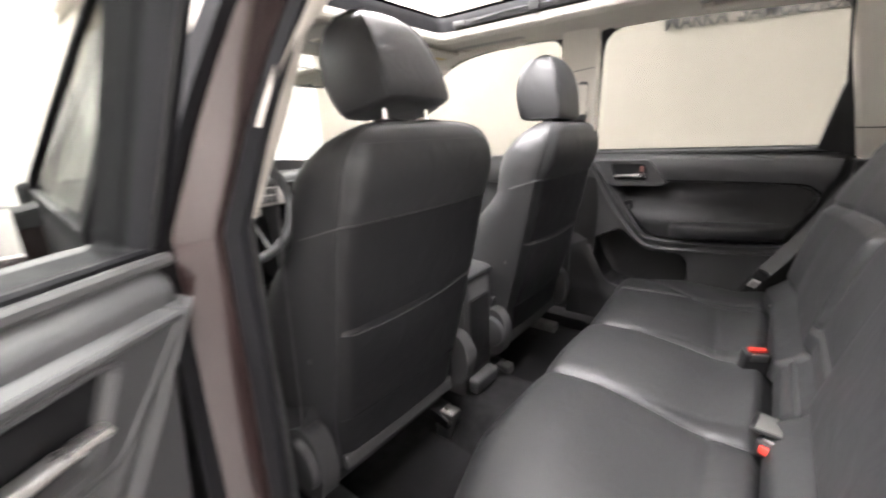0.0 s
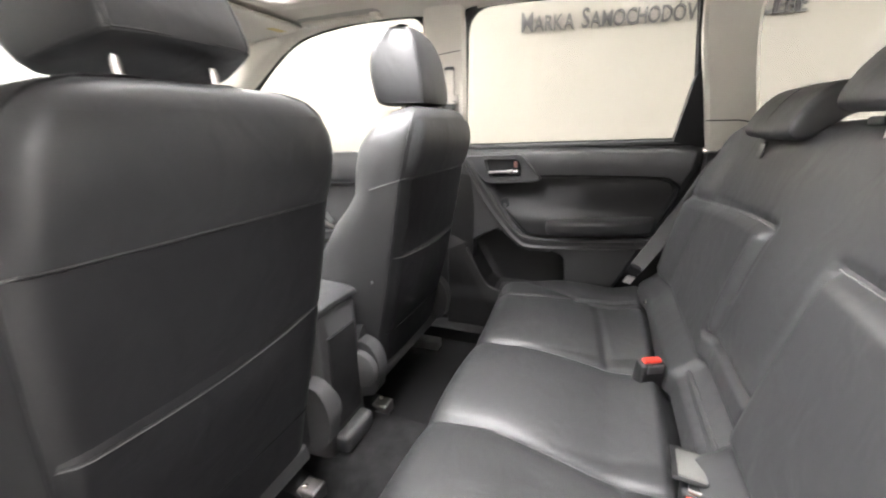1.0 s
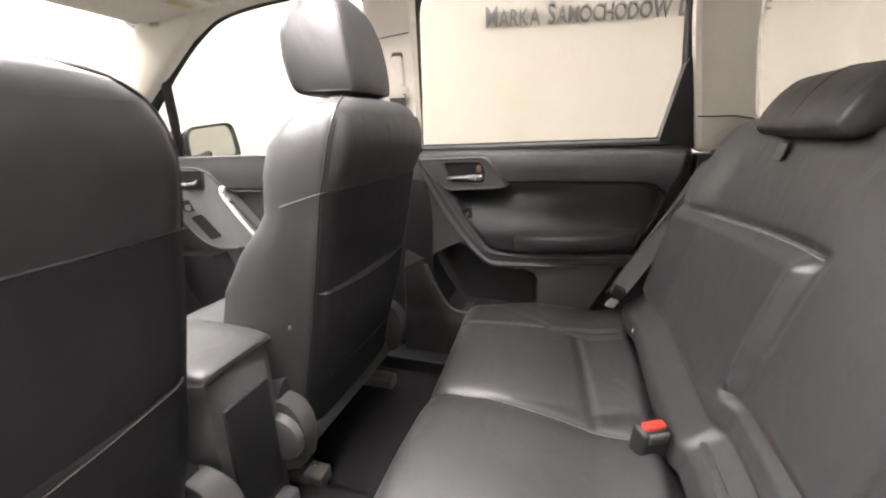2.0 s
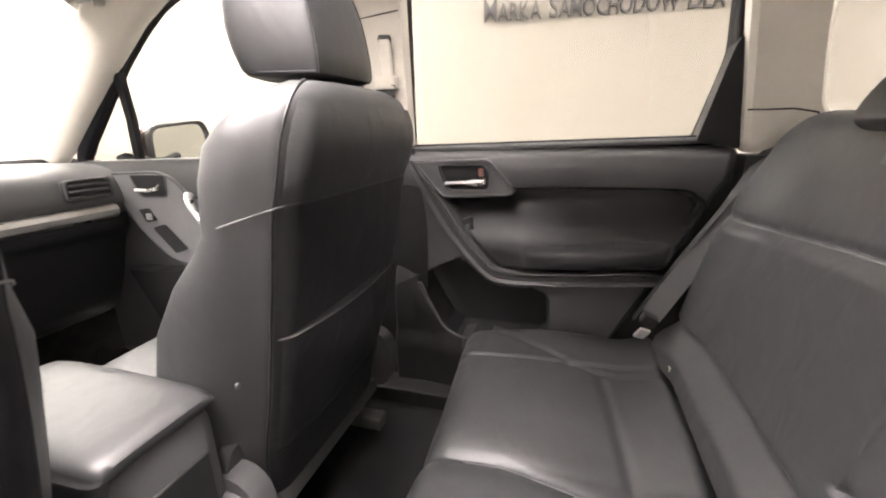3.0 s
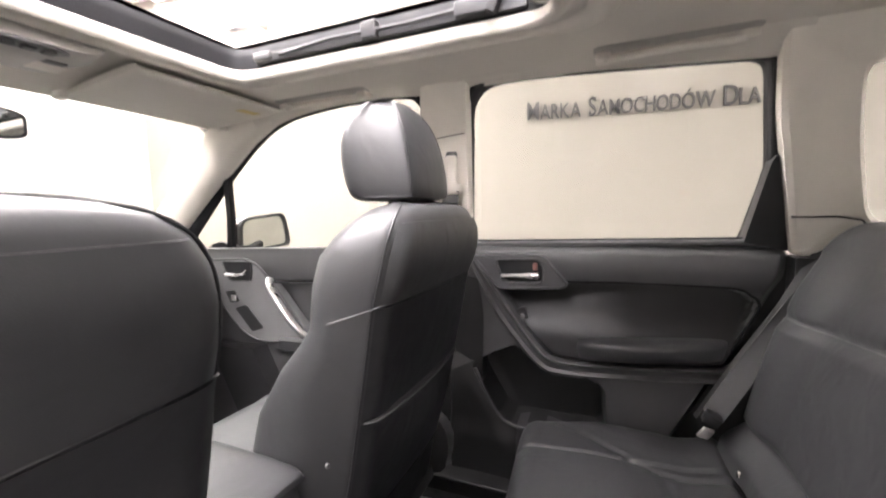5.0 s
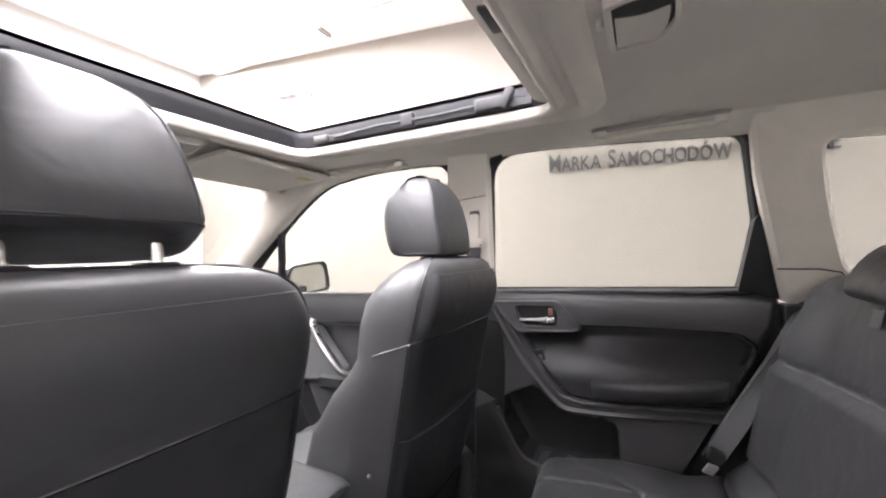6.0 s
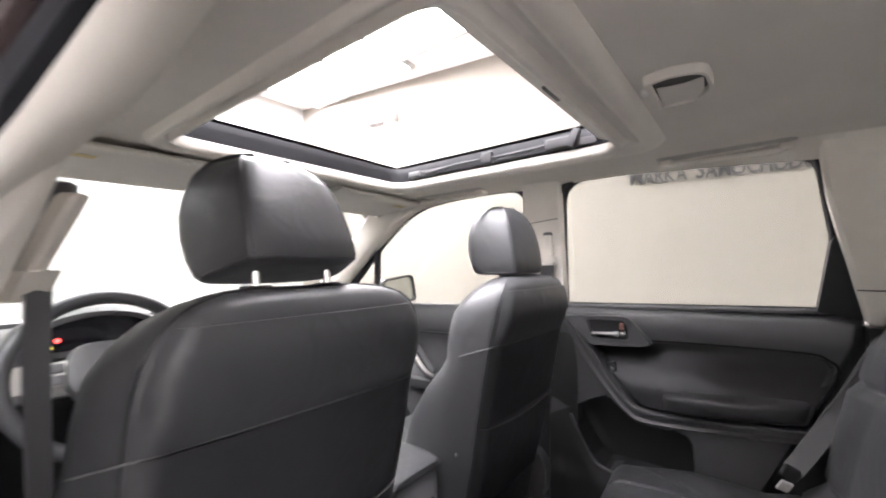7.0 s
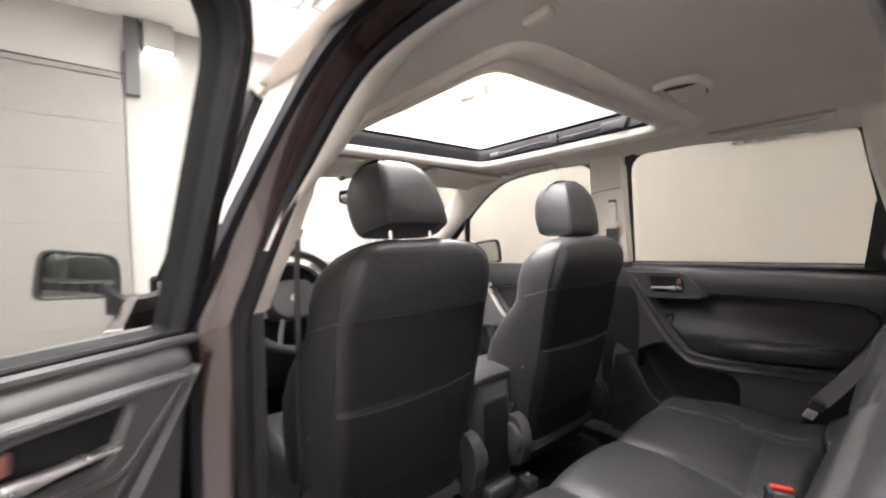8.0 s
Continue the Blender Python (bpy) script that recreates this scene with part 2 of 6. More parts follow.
def sheet(nu, nv, f, thick=None, bm=None):
    """A grid f(u, v), closed to a slab by a second grid thick(u, v) where given."""
    bm = bm or bmesh.new()
    g = [[bm.verts.new(f(i / nu, j / nv)) for j in range(nv + 1)] for i in range(nu + 1)]
    for i in range(nu):
        for j in range(nv):
            bm.faces.new((g[i][j], g[i + 1][j], g[i + 1][j + 1], g[i][j + 1]))
    if thick:
        h = [[bm.verts.new(thick(i / nu, j / nv)) for j in range(nv + 1)] for i in range(nu + 1)]
        for i in range(nu):
            for j in range(nv):
                bm.faces.new((h[i][j], h[i][j + 1], h[i + 1][j + 1], h[i + 1][j]))
        edge = [(i, 0) for i in range(nu)] + [(nu, j) for j in range(nv)] + [(i, nv) for i in range(nu, 0, -1)] + [(0, j) for j in range(nv, 0, -1)]
        for k, (i, j) in enumerate(edge):
            a, b = edge[(k + 1) % len(edge)]
            bm.faces.new((g[i][j], g[a][b], h[a][b], h[i][j]))
    return bm


# ---- the car's side surface ----
def belt(x):
    return 0.82 - 0.045 * (x + 0.45) if x > -0.45 else 0.82 - 0.07 * (-0.45 - x) / 0.97


def side(x, z, off=0.0, sgn=1):
    """A point of the side, off metres inwards of the glass; sgn 1 right, -1 left."""
    y = belt(x) - off - (0.386 * (z - 1.165) if z > 1.165 else 0.0)
    return Vector((x, sgn * y, z))


def side_slab(outline, o0, o1, sgn=1, bm=None):
    """A plate on the side surface, from o0 (outer) to o1 (inner)."""
    bm = bm or bmesh.new()
    a = [bm.verts.new(side(p[0], p[1], o0, sgn)) for p in outline]
    b = [bm.verts.new(side(p[0], p[1], o1, sgn)) for p in outline]
    n = len(a)
    for i in range(n):
        j = (i + 1) % n
        bm.faces.new((a[i], a[j], b[j], b[i]))
    fa, fb = bm.faces.new(a), bm.faces.new(b)
    bmesh.ops.triangulate(bm, faces=[fa, fb])
    return bm


def side_ring(inner, outer, o0, o1, sgn=1, rim=0.004):
    """A frame on the side surface between two outlines, its inner faces softened."""
    bm = bmesh.new()
    mid_i = [i + (o - i) * min(0.45, rim / max((o - i).length, 1e-6)) for i, o in zip(inner, outer)]
    mid_o = [o + (i - o) * min(0.45, rim / max((o - i).length, 1e-6)) for i, o in zip(inner, outer)]
    secs = []
    for ring, off in ((inner, o0), (inner, o1 - rim), (mid_i, o1), (mid_o, o1), (outer, o1 - rim), (outer, o0)):
        secs.append([side(p.x, p.y, off, sgn) for p in ring])
    secs.append(secs[0])
    return loft(secs, False, bm)


def spread(inner, outer, mid, n=160):
    """Both outlines at the same n directions from a middle point."""
    def hit(poly, d):
        best = None
        for a, b in zip(poly, poly[1:] + poly[:1]):
            e = b - a
            det = d.x * -e.y + e.x * d.y
            if abs(det) < 1e-9:
                continue
            q = a - mid
            r, f = (q.x * -e.y + e.x * q.y) / det, (d.x * q.y - d.y * q.x) / det
            if r > 0 and -1e-6 <= f <= 1 + 1e-6 and (best is None or r > best):
                best = r
        return mid + d * best

    ways = [Vector((math.cos(a), math.sin(a))) for a in [2 * math.pi * i / n for i in range(n)]]
    return [hit(inner, d) for d in ways], [hit(outer, d) for d in ways]


# ---- the showroom ----
FRONT_X, ROOF_Z, WALL_TURN = -4.9, 3.62, 8.6
wall_m = pose(-0.733, 3.282, 0, 0, 0, WALL_TURN)


def wall_box(c, size, m=None, bev=0.0):
    bm = rbox(c, size, bev)
    if m is not None:
        bmesh.ops.transform(bm, matrix=m, verts=bm.verts)
    return bm


single("ground", wall_box((0.5, -0.9, -0.05), (12.5, 11, 0.1)), CONCRETE, "grey polished concrete showroom floor under the car", "floor", "structure", smooth=False)
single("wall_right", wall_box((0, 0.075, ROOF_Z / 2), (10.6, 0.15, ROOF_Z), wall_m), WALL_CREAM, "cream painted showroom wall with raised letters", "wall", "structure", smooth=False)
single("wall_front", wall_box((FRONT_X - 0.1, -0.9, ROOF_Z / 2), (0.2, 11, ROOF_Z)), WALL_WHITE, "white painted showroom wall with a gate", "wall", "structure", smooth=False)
single("wall_left", wall_box((0.5, -6.0, ROOF_Z / 2), (12.5, 0.2, ROOF_Z)), WALL_PLAIN, "plain white showroom wall", "wall", "structure", smooth=False)
single("wall_rear", wall_box((6.5, -0.9, ROOF_Z / 2), (0.2, 11, ROOF_Z)), WALL_PLAIN, "plain white showroom wall", "wall", "structure", smooth=False)
single("showroom_ceiling", wall_box((0.5, -0.9, ROOF_Z + 0.06), (12.5, 11, 0.12)), CEIL, "white painted showroom ceiling", "ceiling", "structure", smooth=False)


def ceiling_light():
    t = thing("ceiling_light", (0, 0, 0), "large square led ceiling panel, mostly added unseen as fill", "ceiling light", "led ceiling panels")
    bm = bmesh.new()
    for c, s in (((0.88, 0, 0), (0.04, 1.80, 0.05)), ((-0.88, 0, 0), (0.04, 1.80, 0.05)), ((0, 0.88, 0), (1.72, 0.04, 0.05)), ((0, -0.88, 0), (1.72, 0.04, 0.05))):
        rbox(c, s, 0.004, 1, None, bm)
    part("frame", bm, WALL_WHITE, t)
    part("diffuser", rbox((0, 0, 0.004), (1.718, 1.718, 0.03), 0.002, 1), LED, t, "glowing white diffuser")
    return t


lamp_a = ceiling_light()
# First panel answers the sunroof glow; most others are added unseen as fill.
spots = [(-2.6, 1.6), (-1.7, -4.2), (-2.7, -0.3), (-0.55, -0.2), (0.1, -2.3), (5.4, -0.8), (4.6, -3.6), (5.4, 1.6), (-3.7, 1.8)]
lamp_a.location = (spots[0][0], spots[0][1], ROOF_Z - 0.028)
for sx, sy in spots[1:]:
    copy_thing(lamp_a, pose(sx, sy, ROOF_Z - 0.028))


def text_mesh(body, size, depth):
    cu = bpy.data.curves.new("letters", "FONT")
    cu.body, cu.size, cu.extrude, cu.resolution_u, cu.offset = body, size, depth, 3, 0.0008
    ob = bpy.data.objects.new("letters_tmp", cu)
    scene.collection.objects.link(ob)
    dg = bpy.context.evaluated_depsgraph_get()
    me = bpy.data.meshes.new_from_object(ob.evaluated_get(dg))
    bm = bmesh.new()
    bm.from_mesh(me)
    bpy.data.objects.remove(ob)
    bpy.data.curves.remove(cu)
    bpy.data.meshes.remove(me)
    return bm


# slogan in small capitals, raised off the wall
sign = thing("wall_sign", (-0.733, 3.282, 2.03), "raised dark grey slogan letters fixed to the cream wall", "sign")
SIGN_X, SIGN_END, CAP = 0.0, 2.16, 0.155
runs = [("M", 1.0), ("ARKA", 0.8), (" ", 0.6), ("S", 1.0), ("AMOCHODÓW", 0.8), (" ", 0.6), ("D", 1.0), ("LA", 0.8), (" ", 0.6), ("C", 1.0), ("IEBIE", 0.8)]
made, cursor = [], 0.0
for word, k in runs:
    for ch in word:
        if ch == " ":
            cursor += 0.075
            continue
        bm = text_mesh(ch, CAP * k / 0.70, 0.012)
        xs = [v.co.x for v in bm.verts]
        bmesh.ops.translate(bm, vec=(cursor - min(xs), 0, 0), verts=bm.verts)
        cursor += max(xs) - min(xs) + 0.012
        made.append((ch, bm))
squeeze = SIGN_END / cursor
for ch, bm in made:
    bmesh.ops.scale(bm, vec=(squeeze, 1, 1), verts=bm.verts)
    bmesh.ops.transform(bm, matrix=wall_m @ pose(SIGN_X, -0.028, 2.03, 90, 0, 0), verts=bm.verts)
    part("letter", bm, LETTER, sign, "", False)

# large brand letters above, as plain upright shapes with lit lower edges
brand = thing("brand_sign", (-0.733, 3.282, 2.43), "large mauve-grey raised shapes with lit edges on the wall", "sign")
for bx, w, lean in ((0.37, 0.07, 0), (0.70, 0.075, 0.12), (0.92, 0.075, -0.12), (1.135, 0.075, 0), (1.49, 0.07, 0)):
    sh = rbox((0, 0, 0.24), (w, 0.05, 0.48), 0.004, 1)
    for v in sh.verts:
        v.co.x += lean * v.co.z
    bmesh.ops.transform(sh, matrix=wall_m @ Matrix.Translation((bx, -0.05, 2.432)), verts=sh.verts)
    letter = part("letter_shape", sh, LETTER_BIG, brand, "", False)
    edge = rbox((bx, -0.03, 2.425), (w + 0.01, 0.04, 0.012), 0.002, 1)
    bmesh.ops.transform(edge, matrix=wall_m, verts=edge.verts)
    part("lit_edge", edge, LED_EDGE, letter, "pale violet lit edge", False)

# small lamp on the cream wall
spot = thing("wall_spotlight", (-3.3, 2.85, 3.1), "small grey wall-mounted spotlight on a bracket", "spotlight")
part("bracket", rbox((-3.28, 2.84, 3.18), (0.06, 0.10, 0.10), 0.01), STEEL, spot)
part("lamp_head", loft([[Vector((-3.36 - 0.16 * h, 2.74 - 0.06 * h, 3.12 - 0.02 * h)) + Vector((0, math.cos(a), math.sin(a))) * r for a in [2 * math.pi * i / 16 for i in range(16)]] for h, r in ((0, 0.03), (0.2, 0.055), (0.9, 0.06), (1, 0.055))]), STEEL, spot)

# the gate in the front wall, with its frame and a lamp beside it
gate = thing("gate", (FRONT_X, -2.2, 0), "white sectional gate closed in the front wall", "gate")
for k in range(6):
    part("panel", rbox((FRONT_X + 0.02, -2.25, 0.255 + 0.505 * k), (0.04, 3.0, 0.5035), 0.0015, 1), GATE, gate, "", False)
part("lintel_gap", rbox((FRONT_X + 0.015, -2.25, 3.045), (0.03, 3.0, 0.02), 0), PLASTIC_DARK, gate, "dark gap above the gate", False)
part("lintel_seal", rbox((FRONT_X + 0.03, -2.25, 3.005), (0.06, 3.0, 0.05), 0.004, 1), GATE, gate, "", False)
part("upright", rbox((FRONT_X + 0.05, -0.67, 3.22), (0.10, 0.12, 0.78), 0.005, 1), PLASTIC_GREY, gate, "grey upright rail", False)
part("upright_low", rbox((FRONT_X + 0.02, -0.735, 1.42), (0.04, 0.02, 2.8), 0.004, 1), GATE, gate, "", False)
part("hook", rbox((FRONT_X + 0.11, -0.735, 3.13), (0.03, 0.025, 0.22), 0.004, 1), PLASTIC_DARK, gate, "", False)
wl = thing("wall_lamp", (FRONT_X, -0.44, 3.3), "white box wall lamp with a lit underside", "wall lamp")
part("housing", rbox((FRONT_X + 0.07, -0.44, 3.47), (0.14, 0.26, 0.28), 0.012), WALL_WHITE, wl)
part("diffuser", rbox((FRONT_X + 0.07, -0.44, 3.32), (0.11, 0.23, 0.03), 0.01), LED, wl, "glowing white diffuser")


# ---- the car's body ----
body = thing("car_body", (0, 0, 0.2), "dark brown suv body with light pillar trim", "car")

REAR_WIN = rpoly([(-0.456, 1.163, 0.01), (-0.391, 1.594, 0.075), (-0.20, 1.594, 0.2), (0.252, 1.562, 0.028), (0.284, 1.343, 0.02), (0.254, 1.176, 0.01)])
FRONT_WIN = rpoly([(-0.585, 1.145, 0.01), (-0.525, 1.585, 0.075), (-0.81, 1.585, 0.1), (-1.033, 1.556, 0.08), (-1.186, 1.477, 0.08), (-1.314, 1.395, 0.05), (-1.62, 1.178, 0.06), (-1.66, 1.135, 0.02), (-1.42, 1.131, 0.05)])
QUARTER_WIN = rpoly([(0.456, 1.212, 0.045), (0.408, 1.39, 0.2), (0.386, 1.522, 0.045), (0.86, 1.49, 0.05), (0.98, 1.24, 0.05)])
B_TRIM = rpoly([(-0.585, 1.168, 0.004), (-0.57, 1.30, 0.02), (-0.51, 1.60, 0.02), (-0.385, 1.60, 0.02), (-0.411, 1.40, 0.02), (-0.440, 1.168, 0.004)])
C_TRIM = rpoly([(0.340, 1.143, 0.004), (0.321, 1.229, 0.02), (0.272, 1.45, 0.03), (0.255, 1.60, 0.01), (1.02, 1.60, 0.02), (1.10, 1.10, 0.02), (0.52, 1.143, 0.004)])


def roof_z(x, y):
    z = 1.600 - 0.008 * (abs(y) / 0.65) ** 2.5
    if x < -0.95:
        z -= 0.22 * (-0.95 - x) ** 2 + 0.02 * (-0.95 - x)
    if x > 0.2:
        z -= 0.05 * (x - 0.2) ** 2
    return z


# headliner with the sunroof opening
hx = [-1.30, -1.22, -1.14, -1.06, -0.98, -0.912, -0.885, -0.7, -0.5, -0.3, -0.115, -0.088, 0.05, 0.2, 0.4, 0.6, 0.8, 1.0, 1.15]
hy = [-0.665, -0.655, -0.64, -0.60, -0.55, -0.48, -0.387, -0.37, -0.2, 0, 0.2, 0.37, 0.387, 0.48, 0.55, 0.60, 0.64, 0.655, 0.665]
bm = bmesh.new()
for lift in (0.0, 0.022):
    g = [[bm.verts.new((x, y, roof_z(x, y) + lift - (0.004 * smooth01(0.63, 0.665, abs(y)) if not lift else 0))) for y in hy] for x in hx]
    for i in range(len(hx) - 1):
        for j in range(len(hy) - 1):
            if -0.913 < hx[i] < -0.09 and -0.388 < hy[j] < 0.38:
                continue
            bm.faces.new((g[i][j], g[i + 1][j], g[i + 1][j + 1], g[i][j + 1]))
headliner = single("ceiling", bm, FABRIC, "beige-grey woven fabric headliner with a sunroof opening", "headliner", "structure")


def flat_ring(inner, outer, levels):
    """A lying frame: rings between two outlines, at (share outwards, height) steps."""
    secs = []
    for f, z in levels:
        secs.append([Vector((a.x + (b.x - a.x) * f, a.y + (b.y - a.y) * f, z + roof_z(a.x, a.y) - 1.6)) for a, b in zip(inner, outer)])
    secs.append(secs[0])
    return loft(secs, False)


def rrect(x0, x1, y0, y1, r, seg=6):
    return rpoly([(x0, y0, r), (x1, y0, r), (x1, y1, r), (x0, y1, r)], seg)


sunroof = thing("sunroof", (-0.5, 0, 1.6), "open sunroof with a pale lip and black frame", "sunroof")
part("lip", flat_ring(rrect(-0.885, -0.135, -0.360, 0.360, 0.05), rrect(-0.938, -0.026, -0.412, 0.424, 0.080),
     [(0.0, 1.612), (0.0, 1.597), (0.04, 1.592), (0.10, 1.589), (0.17, 1.590), (0.23, 1.597), (0.29, 1.602), (0.50, 1.601), (0.57, 1.595), (0.63, 1.588), (0.72, 1.585), (0.83, 1.5855), (0.92, 1.590), (1.0, 1.599), (1.0, 1.614), (0.1, 1.616)]), TRIM_LIGHT, sunroof, "pale moulded lip")
part("frame", flat_ring(rrect(-0.889, -0.11, -0.364, 0.364, 0.05), rrect(-0.93, -0.08, -0.41, 0.41, 0.05),
     [(0.2, 1.668), (0.05, 1.655), (0.0, 1.645), (0.0, 1.607), (1.0, 1.614), (1.0, 1.668)]), RUBBER, sunroof, "black rubber and metal frame")
# slid-back shade behind the opening, and the tracks along the sides
part("shade", sheet(4, 16, lambda u, v: Vector((-0.178 + 0.070 * u, -0.357 + 0.714 * v, 1.628 - 0.012 * math.sin(math.pi * u))),
     lambda u, v: Vector((-0.178 + 0.070 * u, -0.357 + 0.714 * v, 1.640))), FABRIC, sunroof, "slid-back fabric shade")
part("shade_grip", rbox((-0.15, 0.0, 1.617), (0.02, 0.07, 0.008), 0.003), PLASTIC_GREY, sunroof)
for s in (1, -1):
    bm = rbox((-0.50, s * 0.358, 1.628), (0.64, 0.012, 0.02), 0.002, 1)
    track = part("track", bm, TRACK, sunroof, "metal guide track")
    part("lever", tube([(-0.74, s * 0.347, 1.626), (-0.60, s * 0.344, 1.634), (-0.42, s * 0.344, 1.630), (-0.25, s * 0.347, 1.636)], 0.004, 8), TRACK, track)
    part("bracket", rbox((-0.50, s * 0.349, 1.634), (0.035, 0.02, 0.035), 0.004), TRACK, track)
    part("cable_guide", rbox((-0.28, s * 0.350, 1.634), (0.07, 0.018, 0.03), 0.005), TRACK, track)
    part("pivot", rbox((-0.235, s * 0.344, 1.638), (0.02, 0.02, 0.05), 0.004, 2, (0, 25, 0)), TRACK, track)
    part("stop", rbox((-0.79, s * 0.352, 1.630), (0.05, 0.02, 0.018), 0.004), PLASTIC_GREY, track)

# outer roof skin with the opening, and side rails
bm = bmesh.new()
rx = [-1.36, -1.2, -1.0, -0.90, -0.5, -0.105, 0.2, 0.6, 1.0, 1.2]
ry = [-0.645, -0.625, -0.58, -0.45, -0.372, 0, 0.372, 0.45, 0.58, 0.625, 0.645]
for lift in (0.0, 0.012):
    g = [[bm.verts.new((x, y, roof_z(x, y) + 0.066 + lift - 0.06 * smooth01(0.52, 0.645, abs(y)))) for y in ry] for x in rx]
    for i in range(len(rx) - 1):
        for j in range(len(ry) - 1):
            if -0.901 < rx[i] < -0.11 and -0.373 < ry[j] < 0.36:
                continue
            bm.faces.new((g[i][j], g[i + 1][j], g[i + 1][j + 1], g[i][j + 1]))
part("roof", bm, PAINT, body, "dark brown roof panel")
for s in (1, -1):
    part("roof_rail", tube([Vector((x, s * (0.54 + 0.02 * math.sin(math.pi * (x + 1.25) / 2.25)), roof_z(x, 0.54) + 0.095 - 0.02 * (2 * (x + 1.25) / 2.25 - 1) ** 4)) for x in np.linspace(-1.25, 1.0, 24)], 0.015, 8), SATIN, body, "silver roof rail")

    # pillar trims
    if s > 0:
        part("pillar_trim", side_slab(B_TRIM, 0.0, 0.045, s), TRIM_LIGHT, body, "beige upper pillar trim")
        part("seam", tube([side(x, z, 0.0455, s) for x, z in ((-0.552, 1.452), (-0.50, 1.462), (-0.408, 1.470))], 0.0013, 6), RUBBER, body)
    else:
        def left_ring(z, keys):
            shift = 0.020 * smooth01(1.165, 1.33, z) + 0.110 * max(0, z - 1.30) ** 1.0 + 1.0 * max(0, z - 1.36) ** 2
            return [side(x + shift, z, o * (1 - 0.25 * smooth01(1.3, 1.58, z)), s) for x, o in keys]

        keys = [(-0.43, 0.02), (-0.322, 0.052), (-0.312, 0.062), (-0.309, 0.074), (-0.318, 0.093), (-0.342, 0.107), (-0.38, 0.115), (-0.45, 0.117), (-0.54, 0.095), (-0.57, 0.0)]
        part("pillar_trim", loft([left_ring(z, keys) for z in (1.170, 1.21, 1.25, 1.30, 1.35, 1.40, 1.44, 1.48, 1.52, 1.555, 1.588)]), TRIM_LIGHT, body, "beige upper pillar trim")
        keys = [(-0.43, 0.02), (-0.326, 0.050), (-0.316, 0.060), (-0.314, 0.072), (-0.323, 0.089), (-0.347, 0.103), (-0.384, 0.111), (-0.45, 0.112), (-0.54, 0.090), (-0.57, 0.0)]
        part("pillar_cover", loft([left_ring(z, keys) for z in (0.44, 0.8, 1.166)]), PLASTIC, body, "charcoal lower pillar trim")
    if s > 0:
        part("pillar_cover", side_slab(rpoly([(-0.60, 0.44, 0.01), (-0.585, 1.164, 0.004), (-0.435, 1.164, 0.004), (-0.40, 0.95, 0.06), (-0.42, 0.44, 0.01)]), -0.02, 0.035, s), PLASTIC_DARK, body, "black lower pillar trim")
    dx = 0.0 if s > 0 else 0.09
    # rear pillar and cargo side trim round the quarter window
    qwin = [p + Vector((dx, 0)) for p in QUARTER_WIN]
    edge = [p + Vector((dx, 0)) for p in C_TRIM]
    mid = sum(qwin, Vector((0, 0))) / len(qwin)
    part("quarter_trim", side_ring(*spread(qwin, edge, mid), 0.0, 0.05, s, 0.010), TRIM_LIGHT, body, "beige rear pillar and cargo side trim")
    part("seam", tube([side(x + dx, z, 0.0510, s) for x, z in ((0.322, 1.231), (0.36, 1.230), (0.40, 1.230), (0.44, 1.222), (0.456, 1.200))], 0.0017, 6), RUBBER, body)
    part("window_glass", side_slab(qwin, -0.004, 0.0, s), GLASS, body).visible_shadow = False
    part("cargo_side", side_slab(rpoly([(0.33 + dx, 0.44, 0.02), (0.34 + dx, 1.139, 0.005), (0.52, 1.139, 0.005), (1.10, 1.098, 0.02), (1.12, 0.44, 0.02)]), -0.02, 0.06, s), PLASTIC_DARK, body, "black lower cargo trim")
    # windscreen pillar
    edge = [(-0.955, -1.27, 0.595, 1.588), (-1.140, -1.40, 0.625, 1.505), (-1.315, -1.545, 0.645, 1.402), (-1.480, -1.685, 0.655, 1.300), (-1.638, -1.82, 0.665, 1.200), (-1.76, -1.93, 0.67, 1.118)]
    secs = []
    for xo, xi, yi, z in edge:
        zo = z
        o1, o2 = side(xo, zo, -0.01, s), side(xo, zo, 0.03, s)
        i1, i2 = Vector((xi, s * yi, z)), Vector((xi - 0.02, s * (yi + 0.05), z + 0.015))
        m1 = o2.lerp(i1, 0.35) + Vector((0.012, -s * 0.012, -0.004))
        m2 = o2.lerp(i1, 0.75) + Vector((0.010, -s * 0.010, -0.002))
        secs.append(spline([o1, o2, m1, m2, i1, i2, o1.lerp(i2, 0.5)], 28))
    part("windscreen_pillar", loft(secs), TRIM_LIGHT, body, "beige windscreen pillar trim")
    # sill and painted lower side
    part("sill", rbox((-0.45, s * 0.775, 0.40), (2.3, 0.13, 0.07), 0.02), PAINT, body, "painted door sill")
    part("scuff_plate", rbox((-0.32, s * 0.735, 0.437), (0.62, 0.09, 0.012), 0.004), PLASTIC_DARK, body, "black sill plate")
    part("sill_lining", rbox((-0.45, s * 0.708, 0.41), (1.6, 0.012, 0.06), 0.004), PLASTIC_DARK, body, "black sill lining")
    part("rear_side", side_slab(rpoly([(0.36 + dx, 0.45, 0.05), (0.38 + dx, 1.12, 0.02), (1.15, 1.10, 0.05), (1.2, 0.45, 0.05)]), -0.065, -0.03, s), PAINT, body, "painted rear quarter")

